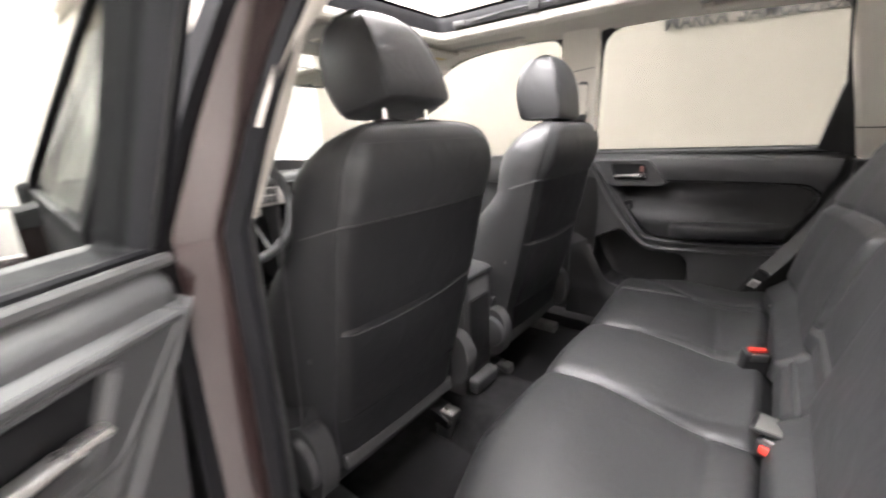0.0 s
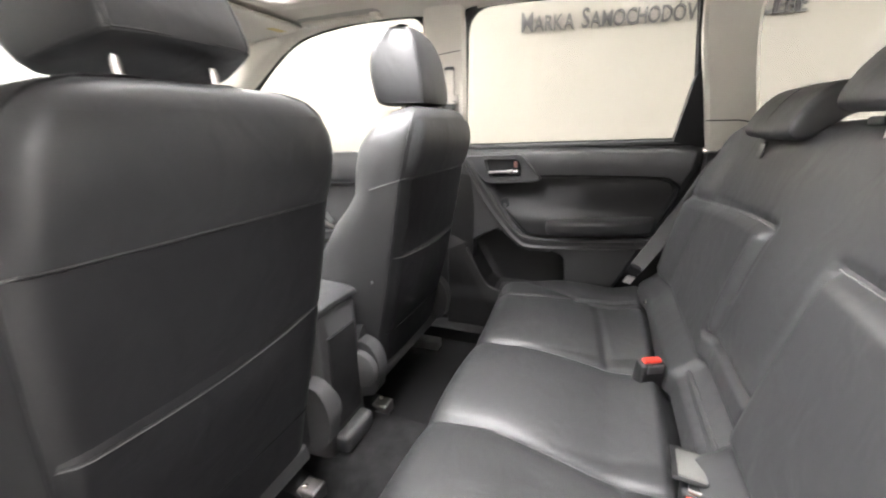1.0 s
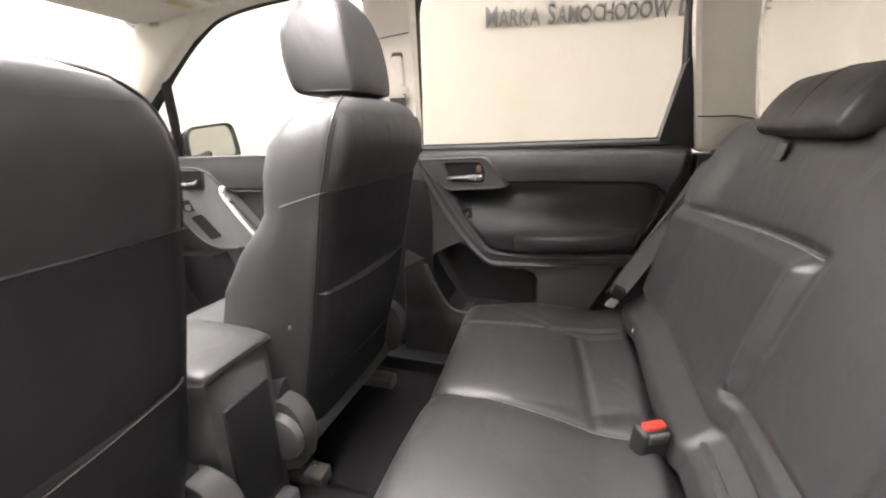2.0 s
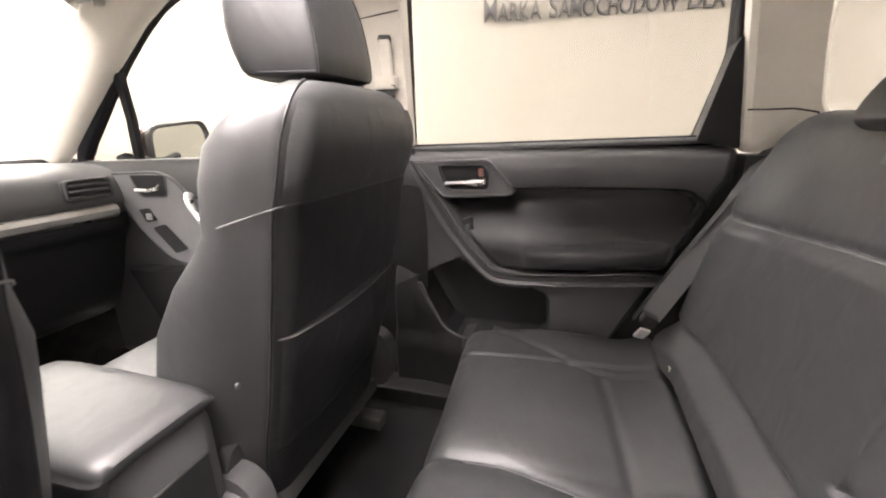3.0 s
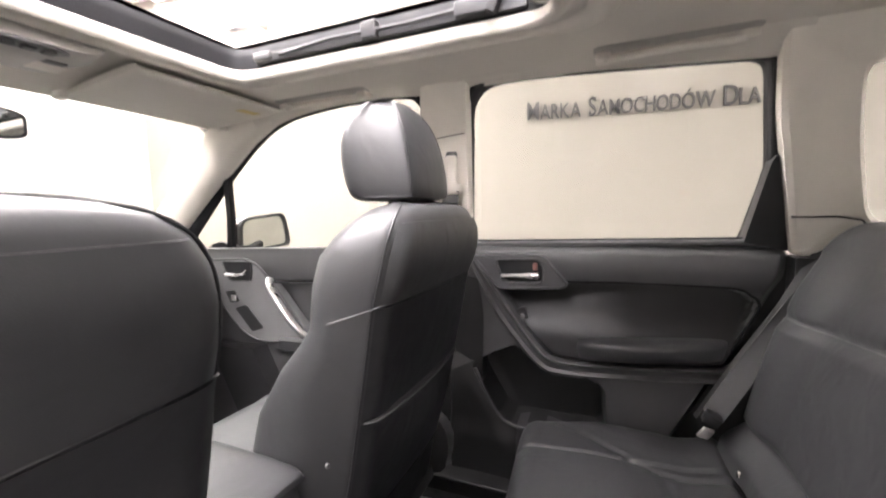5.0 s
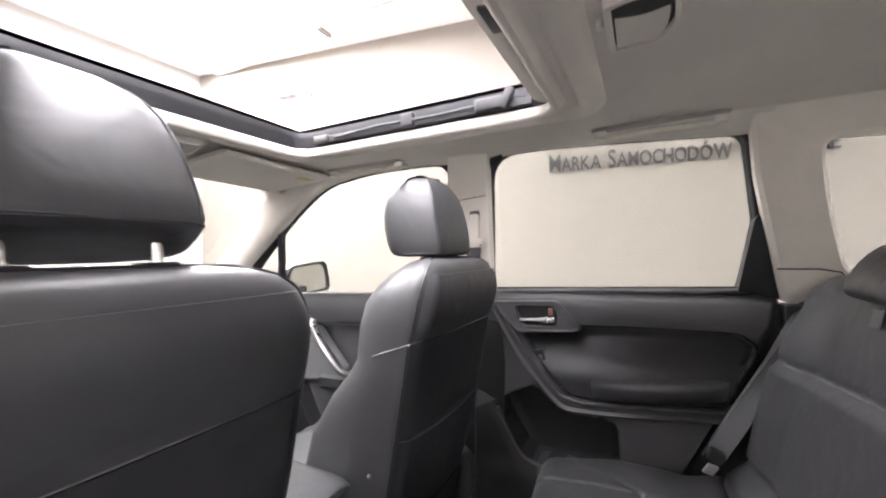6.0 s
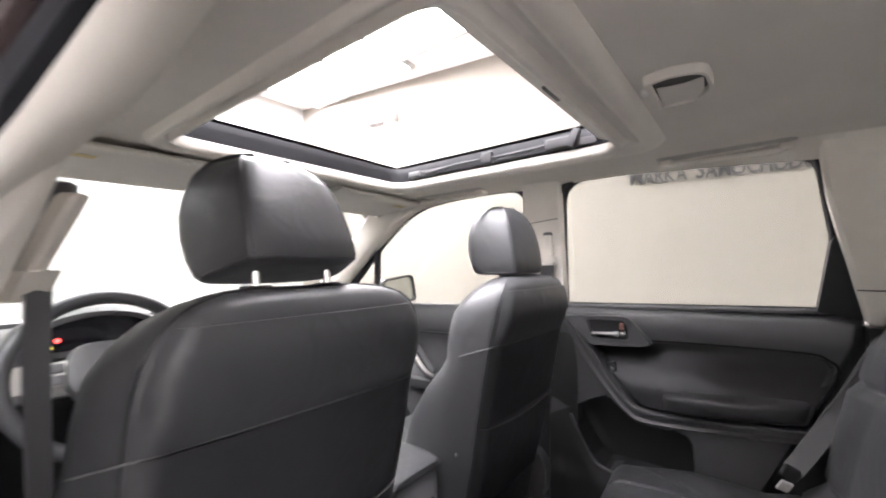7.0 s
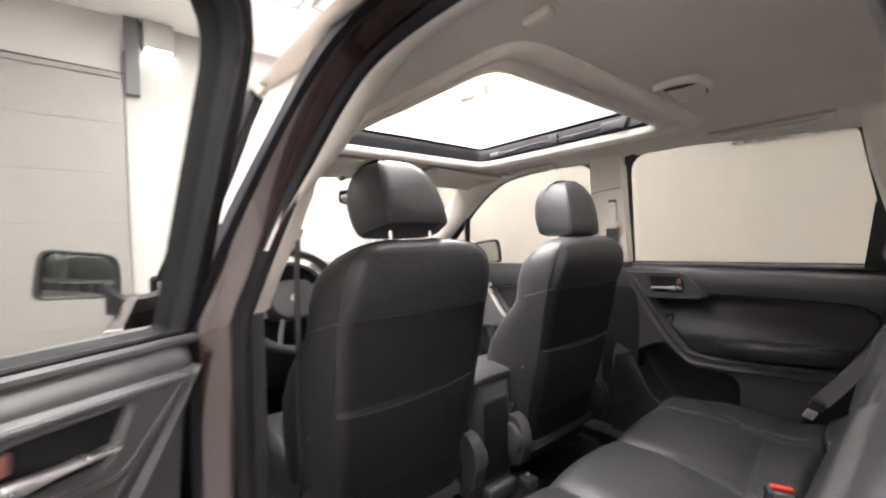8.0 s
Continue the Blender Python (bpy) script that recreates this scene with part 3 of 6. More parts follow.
part("windscreen", sheet(10, 10, lambda u, v: Vector((-1.29 - 0.60 * u, (v - 0.5) * (1.22 + 0.24 * u), 1.572 - 0.42 * u)),
     lambda u, v: Vector((-1.294 - 0.60 * u, (v - 0.5) * (1.22 + 0.24 * u), 1.578 - 0.42 * u))), GLASS, body).visible_shadow = False
part("tailgate", sheet(8, 8, lambda u, v: Vector((1.12 + 0.12 * u, (v - 0.5) * 1.5, 1.17 - 0.75 * u)), lambda u, v: Vector((1.16 + 0.12 * u, (v - 0.5) * 1.5, 1.17 - 0.75 * u))), PLASTIC, body, "dark tailgate trim")
part("rear_window", sheet(6, 6, lambda u, v: Vector((1.02 + 0.14 * u, (v - 0.5) * 1.3, 1.56 - 0.40 * u)), lambda u, v: Vector((1.024 + 0.14 * u, (v - 0.5) * 1.3, 1.563 - 0.40 * u))), GLASS, body).visible_shadow = False
part("bonnet", sheet(10, 12, lambda u, v: Vector((-1.88 - 0.95 * u, (v - 0.5) * 1.5, 1.09 - 0.13 * u ** 1.5 - 0.08 * (2 * v - 1) ** 4)), lambda u, v: Vector((-1.88 - 0.95 * u, (v - 0.5) * 1.5, 1.06 - 0.13 * u ** 1.5 - 0.08 * (2 * v - 1) ** 4))), PAINT, body, "dark brown bonnet")
for s in (1, -1):
    part("front_wing", loft([spline([(x, s * 0.73, 1.05 - k), (x, s * 0.86, 1.0 - k), (x, s * 0.90, 0.85), (x, s * 0.89, 0.5), (x, s * 0.80, 0.45), (x, s * 0.74, 0.7)], 16) for x, k in ((-1.68, 0.0), (-2.1, 0.02), (-2.5, 0.06), (-2.82, 0.13))]), PAINT, body, "dark brown front wing")

# left rear door opening: painted flange, seal and black strip
APERTURE = [(-0.300, 0.46), (-0.292, 0.8), (-0.284, 1.165), (-0.278, 1.29), (-0.258, 1.38), (-0.232, 1.44), (-0.203, 1.49), (-0.165, 1.53), (-0.11, 1.553), (-0.02, 1.562), (0.12, 1.560), (0.28, 1.545), (0.342, 1.47), (0.39, 1.30), (0.435, 1.15), (0.38, 1.0), (0.27, 0.82), (0.13, 0.62), (0.04, 0.50), (-0.08, 0.455)]
ap2 = [Vector((p.x, p.y)) for p in spline([(x, z, 0) for x, z in APERTURE], 150)]


def jamb_ring(d, off):
    """A line round the open doorway, d outwards of its edge and off inwards of the glass."""
    return [side(a.x + (b.x - a.x) * k, a.y + (b.y - a.y) * k, off, -1) for a, b, k in ((a, b, 1 - 0.5 * smooth01(1.15, 1.45, a.y)) for a, b in zip(ap2, offset2d(ap2, d)))]


def jamb_part(name, profile, material, label):
    secs = [jamb_ring(d, off) for d, off in profile]
    part(name, loft(secs + secs[:1], False), material, body, label)


jamb_part("door_seal", [(-0.008, 0.050), (-0.007, 0.060), (0.000, 0.065), (0.009, 0.062), (0.015, 0.054), (0.016, 0.044), (0.004, 0.040)], RUBBER, "black door seal")
jamb_part("door_flange", [(0.013, 0.048), (0.016, 0.0495), (0.020, 0.047), (0.023, 0.041), (0.032, 0.036), (0.043, 0.031), (0.046, 0.0345), (0.050, 0.035), (0.053, 0.031), (0.054, 0.004), (0.03, 0.0), (0.013, 0.03)], PAINT, "dark brown painted door flange")
jamb_part("frame_strip", [(0.0525, 0.028), (0.057, 0.032), (0.072, 0.024), (0.090, 0.010), (0.098, -0.002), (0.098, -0.016), (0.0525, -0.010)], RUBBER, "black outer frame strip")
head = [i for i, p in enumerate(ap2) if p.y > 1.27 and p.x < 0.30]
secs = []
for d, off in ((-0.004, 0.054), (-0.008, 0.066), (-0.005, 0.078), (0.006, 0.090), (0.026, 0.102), (0.055, 0.112), (0.095, 0.122)):
    ring = jamb_ring(d, off)
    low = jamb_ring(d, 0.044 + 0.35 * (off - 0.054))
    secs.append([low[i].lerp(ring[i], smooth01(1.27, 1.46, ap2[i].y)) for i in head])
part("header_trim", loft(secs, False, None, False), FABRIC, body, "beige edge of the headliner over the open door")
for s, pts in ((1, [(-0.43, 1.578), (-0.36, 1.590), (-0.28, 1.592), (-0.144, 1.583), (0.05, 1.570), (0.20, 1.558), (0.30, 1.550)]), (1, [(-0.50, 1.580), (-0.62, 1.587), (-0.78, 1.584), (-0.90, 1.574), (-1.0, 1.556), (-1.08, 1.532)]), (-1, [(-0.50, 1.580), (-0.62, 1.587), (-0.78, 1.584), (-0.90, 1.574), (-1.0, 1.556), (-1.08, 1.532)])):
    secs = []
    for p in spline([(x, z, 0) for x, z in pts], 30, False):
        top = roof_z(p.x, 0.55)
        row = [side(p.x, p.y + 0.030, -0.035, s), side(p.x, p.y + 0.002, -0.004, s), side(p.x, p.y - 0.002, 0.006, s), side(p.x, p.y - 0.001, 0.016, s), side(p.x, p.y + 0.006, 0.028, s)]
        row += [Vector((p.x, row[4].y - s * 0.016, min(top - 0.005, row[4].z + 0.010))), Vector((p.x, row[4].y - s * 0.045, top + 0.001)), Vector((p.x, row[4].y - s * 0.05, top + 0.012))]
        secs.append(row)
    part("header_trim", loft(secs), FABRIC, body, "beige edge of the headliner over the door")
part("wheel_arch_trim", side_slab(rpoly([(-0.02, 0.44, 0.02), (0.10, 0.66, 0.05), (0.24, 0.92, 0.05), (0.33, 1.138, 0.005), (0.50, 1.138, 0.005), (0.50, 0.44, 0.02)]), -0.025, 0.012, 1), PLASTIC_DARK, body, "black wheel arch trim")
for wx, wy in ((-2.15, 1), (-2.15, -1), (0.60, 1), (0.60, -1)):
    def turn_ring(prof):
        return loft([[Vector((wx + r * math.cos(a), wy * y, 0.345 + r * math.sin(a))) for a in [2 * math.pi * i / 40 for i in range(40)]] for y, r in prof], False)

    tyre = part("wheel", turn_ring(((0.80, 0.215), (0.79, 0.30), (0.805, 0.338), (0.83, 0.345), (0.90, 0.345), (0.93, 0.336), (0.945, 0.30), (0.935, 0.215))), RUBBER, body, "black tyre")
    part("rim", turn_ring(((0.90, 0.02), (0.915, 0.06), (0.905, 0.12), (0.915, 0.19), (0.936, 0.215), (0.93, 0.222))), SATIN, tyre, "silver wheel rim")
part("firewall", rbox((-1.80, 0, 0.72), (0.10, 1.56, 0.86), 0.02), CARPET, body, "black carpeted firewall")

# floor with the middle tunnel and the step under the rear seat
def floor_z(x, y):
    z = 0.385 + 0.085 * (1 - smooth01(0.10, 0.20, abs(y)))
    z += 0.06 * smooth01(-0.30, -0.18, x)
    return z


floor_bm = sheet(50, 50, lambda u, v: Vector((-1.75 + 2.9 * u, -0.74 + 1.48 * v, floor_z(-1.75 + 2.9 * u, -0.74 + 1.48 * v))), lambda u, v: Vector((-1.75 + 2.9 * u, -0.74 + 1.48 * v, 0.30)))
single("floor", floor_bm, CARPET, "black carpeted car floor with a middle tunnel", "floor", "structure")
for s in (1, -1):
    fm = sheet(16, 14, lambda u, v: Vector((-0.54 + 0.30 * u, s * (0.19 + 0.48 * v), floor_z(-0.54 + 0.3 * u, 0.19 + 0.48 * v) + 0.006 + 0.003 * math.sin(9 * u + 5 * v) + 0.02 * smooth01(0.85, 1, u))),
               lambda u, v: Vector((-0.54 + 0.30 * u, s * (0.19 + 0.48 * v), floor_z(-0.54 + 0.3 * u, 0.19 + 0.48 * v) + 0.002)))
    single("floor_mat", fm, RUBBER_MAT, "dark textile foot mat lying on the carpet", "floor mat", group="rear foot mats")


# ---- doors ----
RIB_IN = [(-0.425, 1.128), (-0.409, 1.106), (-0.349, 1.030), (-0.271, 0.917), (-0.225, 0.860), (-0.195, 0.840), (-0.121, 0.834), (0.05, 0.848), (0.241, 0.865)]
RIB_OUT = [(-0.452, 1.128), (-0.432, 1.090), (-0.389, 1.005), (-0.349, 0.939), (-0.270, 0.845), (-0.225, 0.805), (-0.185, 0.790), (-0.063, 0.795), (0.05, 0.805), (0.205, 0.820)]
RECESS = [(-0.154, 1.057), (0.065, 1.062), (0.228, 1.060), (0.268, 1.045), (0.284, 1.026), (0.275, 0.987), (0.239, 0.916), (0.241, 0.865), (0.05, 0.848), (-0.121, 0.834), (-0.195, 0.840), (-0.271, 0.917), (-0.349, 1.030)]
POCKET = [(-0.436, 0.776), (-0.375, 0.820), (-0.319, 0.845), (-0.290, 0.842), (-0.225, 0.785), (-0.185, 0.772), (-0.095, 0.778), (-0.066, 0.766), (-0.054, 0.745), (-0.050, 0.640), (-0.075, 0.612), (-0.252, 0.606), (-0.318, 0.610), (-0.355, 0.634), (-0.395, 0.700)]


def into(poly, x, z):
    """How far a point lies inside an outline (outside: minus)."""
    best, odd = 9.0, False
    for (ax, az), (bx, bz) in zip(poly, poly[1:] + poly[:1]):
        dx, dz = bx - ax, bz - az
        f = min(max(((x - ax) * dx + (z - az) * dz) / (dx * dx + dz * dz), 0), 1)
        best = min(best, math.hypot(x - ax - f * dx, z - az - f * dz))
        if (az > z) != (bz > z) and x < ax + (z - az) / dz * dx:
            odd = not odd
    return best if odd else -best


def door_depth_rear(x, z):
    """How far the rear door's trim stands in from the glass."""
    d = 0.034
    if z > 1.05:
        d += 0.014 * math.sin(math.pi * min(max((z - 1.05) / 0.11, 0), 1))
    if z > 1.14:
        d -= 0.02 * smooth01(1.14, 1.155, z)
    r = into(RECESS, x, z)
    if r > -0.012:
        deep = -0.024 + 0.078 * smooth01(1.050, 0.885, z)
        d += (deep - d) * smooth01(-0.002, 0.010, r)
    p = into(POCKET, x, z)
    if p > -0.01:
        d += (-0.070 - d) * smooth01(-0.004, 0.008, p)
    bulge = smooth01(-0.375, -0.47, x - 0.55 * (0.76 - z)) * smooth01(0.86, 0.70, z)
    d += 0.020 * bulge + 0.012 * smooth01(0.62, 0.55, z)
    return d


def rear_edge(z):
    ks = [(0.40, -0.02), (0.5, 0.03), (0.677, 0.131), (0.92, 0.255), (1.09, 0.328), (1.16, 0.338)]
    for a, b in zip(ks, ks[1:]):
        if z <= b[0]:
            return a[1] + (b[1] - a[1]) * (z - a[0]) / (b[0] - a[0])
    return 0.338


def rear_door(s, label):
    t = thing("rear_door", (-0.50, s * 0.855, 0.42), label, "car door", "rear doors")

    def f(u, v):
        z = 0.42 + 0.737 * v
        x0, x1 = (-0.52 if s > 0 else -0.46), rear_edge(z)
        x = x0 + (x1 - x0) * u
        e = 0.02 * (smooth01(0.975, 1.0, u) + smooth01(0.025, 0.0, u))
        return side(x, z, door_depth_rear(x, z) - e, s)

    def back(u, v):
        z = 0.42 + 0.737 * v
        return side(-0.52 + (rear_edge(z) + 0.52) * u, z, -0.085, s)

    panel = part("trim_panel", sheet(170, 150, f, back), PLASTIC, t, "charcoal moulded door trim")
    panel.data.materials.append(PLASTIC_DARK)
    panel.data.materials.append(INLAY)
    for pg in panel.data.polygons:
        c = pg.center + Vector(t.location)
        # pocket faces go black to stand in for shade inside the deep opening
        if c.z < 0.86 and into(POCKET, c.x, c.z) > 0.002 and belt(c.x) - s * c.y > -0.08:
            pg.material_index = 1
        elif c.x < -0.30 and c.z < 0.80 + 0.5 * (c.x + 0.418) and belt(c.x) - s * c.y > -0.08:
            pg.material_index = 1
        elif 0.83 < c.z < 1.07 and into(RECESS, c.x, c.z) > 0.004 and belt(c.x) - s * c.y > -0.08:
            pg.material_index = 2
    part("outer_skin", side_slab(rpoly([(-0.55, 0.42, 0.03), (-0.55, 1.14, 0.01), (0.36, 1.15, 0.02), (0.27, 0.88, 0.1), (0.06, 0.5, 0.05), (0.0, 0.42, 0.03)]), -0.115, -0.088, s), PAINT, t, "dark brown painted door skin")
    # padded inlay and armrest
    arm = []
    for k in range(15):
        x = -0.14 + 0.375 * k / 14
        q = math.sin(math.pi * min(max(k / 14, 0.0), 1.0)) ** 0.25 if 0 < k < 14 else 0.25
        z0, z1 = 0.842 + 0.040 * k / 14, 0.904 + 0.034 * k / 14
        zm = (z0 + z1) / 2
        hh = (z1 - z0) / 2 * (0.7 + 0.3 * q)
        dd = 0.104 * q
        arm.append([side(x, zm + hh * a, b * dd - (0.012 if b == 0 else 0), s) for a, b in ((-1, 0), (-1, 0.66), (-0.88, 0.86), (-0.4, 0.96), (0.30, 1.02), (0.60, 1.0), (0.80, 0.93), (0.93, 0.80), (1.0, 0.60), (1.0, 0))])
    part("armrest", loft(arm), LEATHER, t, "black leatherette armrest")
    # curved trim band below
    a_path = spline([side(x, z, 0.046, s) for x, z in RIB_OUT], 80, False)
    b_path = spline([side(x, z, 0.050, s) for x, z in RIB_IN], 80, False)
    inner = [p + Vector((0, -s * 0.005, 0)) for p in b_path]
    bmb = loft([[a + (b - a) * f + Vector((0, -s * h, 0)) for f, h in ((0, -0.03), (0, 0.0), (0.06, 0.008), (0.14, 0.010), (0.24, 0.006), (0.34, 0.0), (0.66, 0.0), (0.76, 0.006), (0.86, 0.010), (0.94, 0.008), (1, 0.0), (1, -0.06))] for a, b in zip(a_path, inner)])
    part("trim_band", bmb, PLASTIC, t, "raised charcoal trim band")
    part("crease", tube(spline([side(x, z, 0.0375, s) for x, z in RECESS[:7]], 40, False), 0.0034, 6), RUBBER, t, "dark inlay edge")
    # opening handle in its bezel
    outer = rpoly([(-0.428, 1.128, 0.012), (-0.215, 1.135, 0.02), (-0.145, 1.050, 0.012), (-0.165, 1.040, 0.01), (-0.345, 1.030, 0.02)], 5)
    hole = rpoly([(-0.352, 1.116, 0.012), (-0.232, 1.118, 0.012), (-0.216, 1.095, 0.012), (-0.220, 1.056, 0.012), (-0.328, 1.053, 0.014)], 5)
    bez = part("handle_bezel", side_ring(hole, outer, 0.0, 0.066, s, 0.008), PLASTIC, t, "charcoal handle surround")
    part("bezel_rim", tube([side(p.x, p.y, 0.0635, s) for p in offset2d(outer, -0.004)], 0.0048, 8, True), PLASTIC, bez, "raised charcoal rim")
    # cup floor darkened to add shade the shallow hole lacks
    part("cup", side_slab(offset2d(hole, 0.004), 0.040, 0.0515, s), CUP_SHADE, bez, "handle cup plate, its shade put into the black")
    part("cup_rim", tube([side(p.x, p.y, 0.0655, s) for p in offset2d(hole, 0.004)], 0.0028, 6, True), PLASTIC, bez)
    lever = []
    for k in range(9):
        x = -0.335 + 0.108 * k / 8
        c = side(x, 1.070 + 0.003 * math.sin(math.pi * k / 8), 0.063, s)
        r = 0.005 if k < 5 else 0.005 + 0.007 * (k - 4) / 4
        lever.append([c + Vector((0, -s * 0.010 * math.cos(a), r * math.sin(a) + 0.4 * (r - 0.005))) for a in [2 * math.pi * i / 12 for i in range(12)]])
    part("handle", loft(lever), BRIGHT, bez, "chrome door handle")
    part("lock_knob", rbox(side(-0.238, 1.099, 0.055, s), (0.014, 0.012, 0.022), 0.004), KNOB, bez, "small lock knob")
    part("switch_plate", side_slab(rpoly([(-0.30, 0.965, 0.006), (-0.272, 0.975, 0.006), (-0.258, 0.925, 0.006), (-0.285, 0.92, 0.006)]), 0.02, 0.034, s), PLASTIC_DARK, t)
    part("switch", rbox(side(-0.28, 0.946, 0.036, s), (0.012, 0.010, 0.018), 0.003), PLASTIC_GREY, t, "window switch")
    # pocket lip
    part("pocket_lip", tube(spline([side(x, z, 0.040, s) for x, z in ((-0.432, 0.768), (-0.398, 0.70), (-0.358, 0.632), (-0.318, 0.607), (-0.252, 0.603), (-0.08, 0.608))], 30, False), 0.006, 8), PLASTIC, t)
    # window frame, filler, glass, seals
    frame_out = offset2d(REAR_WIN, 0.016)
    wf = part("window_frame", side_ring(REAR_WIN, frame_out, -0.026, 0.009, s), RUBBER, t, "black window frame")
    part("glass_run", tube([side(p.x, p.y, 0.006, s) for p in offset2d(REAR_WIN, 0.004)], 0.0035, 6, True), PLASTIC_DARK, wf)
    part("frame_filler", side_slab(rpoly([(0.279, 1.350, 0.006), (0.252, 1.170, 0.004), (0.34, 1.150, 0.01), (0.322, 1.23, 0.03), (0.288, 1.37, 0.01)]), -0.03, 0.022, s), PLASTIC_DARK, wf, "black rear frame corner")
    part("outer_frame", side_ring(offset2d(REAR_WIN, 0.003), offset2d(REAR_WIN, 0.054), -0.06, -0.027, s), RUBBER, wf, "black outer door frame")
    part("belt_ledge", tube([side(-0.47 + 0.79 * i / 20, 1.157 + 0.014 * i / 20, 0.014, s) for i in range(21)], 0.0075, 8), PLASTIC_GREY, t, "belt line moulding")
    part("belt_seal", tube([side(-0.455 + 0.71 * i / 20, 1.164 + 0.012 * i / 20, 0.004, s) for i in range(21)], 0.006, 8), RUBBER, t)
    part("glass", side_slab(offset2d(REAR_WIN, 0.006), -0.022, -0.018, s), GLASS, t).visible_shadow = False
    return t


right_rear = rear_door(1, "closed rear door with charcoal trim and chrome handle")
left_rear = rear_door(-1, "wide open rear door with charcoal trim and chrome handle")
left_rear.location = (-0.455, -0.862, 0.42)
left_rear.rotation_euler = (radians(-7), 0, radians(-60))


def front_depth(x, z):
    top = smooth01(1.010, 1.022, z)
    low = 1 - smooth01(0.80, 0.82, z)
    front = 1 - smooth01(-1.30, -1.26, x - 0.55 * (1.0 - z))
    return -0.004 + 0.034 * max(top, low, front) + (0.012 * math.sin(math.pi * min(max((z - 1.01) / 0.12, 0), 1)) if z > 1.01 else 0)


def mirror_unit(s, t):
    cx, cy, cz = -1.47, s * 0.968, 1.190
    big = 1.12
    secs = []
    for k, sc in ((0.0, 1.0), (0.012, 1.04), (0.05, 1.0), (0.09, 0.85), (0.12, 0.6), (0.135, 0.3)):
        ol = rpoly([(-0.125, -0.06, 0.03), (0.125, -0.075, 0.03), (0.122, 0.055, 0.045), (-0.10, 0.078, 0.04)], 5)
        secs.append([Vector((cx - k, cy - s * p.x * sc * big, cz + p.y * sc * big)) for p in ol])
    m = part("mirror", loft(secs), PAINT, t, "painted outside mirror housing")
    ol = rpoly([(-0.113, -0.052, 0.026), (0.113, -0.066, 0.026), (0.11, 0.047, 0.04), (-0.09, 0.068, 0.035)], 5)
    part("mirror_glass", loft([[Vector((cx + d, cy - s * p.x * big, cz + p.y * big)) for p in ol] for d in (0.001, 0.006)]), MIRROR, m, "mirror glass")
    rim = loft([[Vector((cx + d, cy - s * p.x * k * big, cz + p.y * k * big)) for p in ol] for d, k in ((0.0, 1.15), (0.014, 1.15), (0.016, 1.09), (0.0075, 0.97), (0.0, 0.97))], False)
    part("mirror_rim", rim, PLASTIC_DARK, m, "black rim")
    if s < 0:
        mid = Vector((cx, cy, cz)) - origin(t)
        for piece in (m, *m.children):
            piece.data.transform(Matrix.Translation(mid) @ Matrix.Translation((0, -0.03, 0)) @ Matrix.Rotation(radians(15), 4, "Z") @ Matrix.Diagonal((1, 0.80, 1.06, 1)) @ Matrix.Translation(-mid))
    low = 0.0 if s > 0 else 0.045
    foot = [[Vector((-1.49 + a * 0.045, s * y, z + b * h)) for a, b in ((-1, -1), (1, -1), (1.1, 0.6), (0, 1), (-1.1, 0.6))] for y, z, h in ((0.76, 1.13 - low, 0.035), (0.82, 1.12 - low, 0.03), (0.88, 1.115 - low, 0.03 + 0.2 * low), (0.93, 1.13 - 0.5 * low, 0.035 + 0.5 * low))]
    part("mirror_foot", loft(foot), PLASTIC_DARK, m, "black mirror foot")


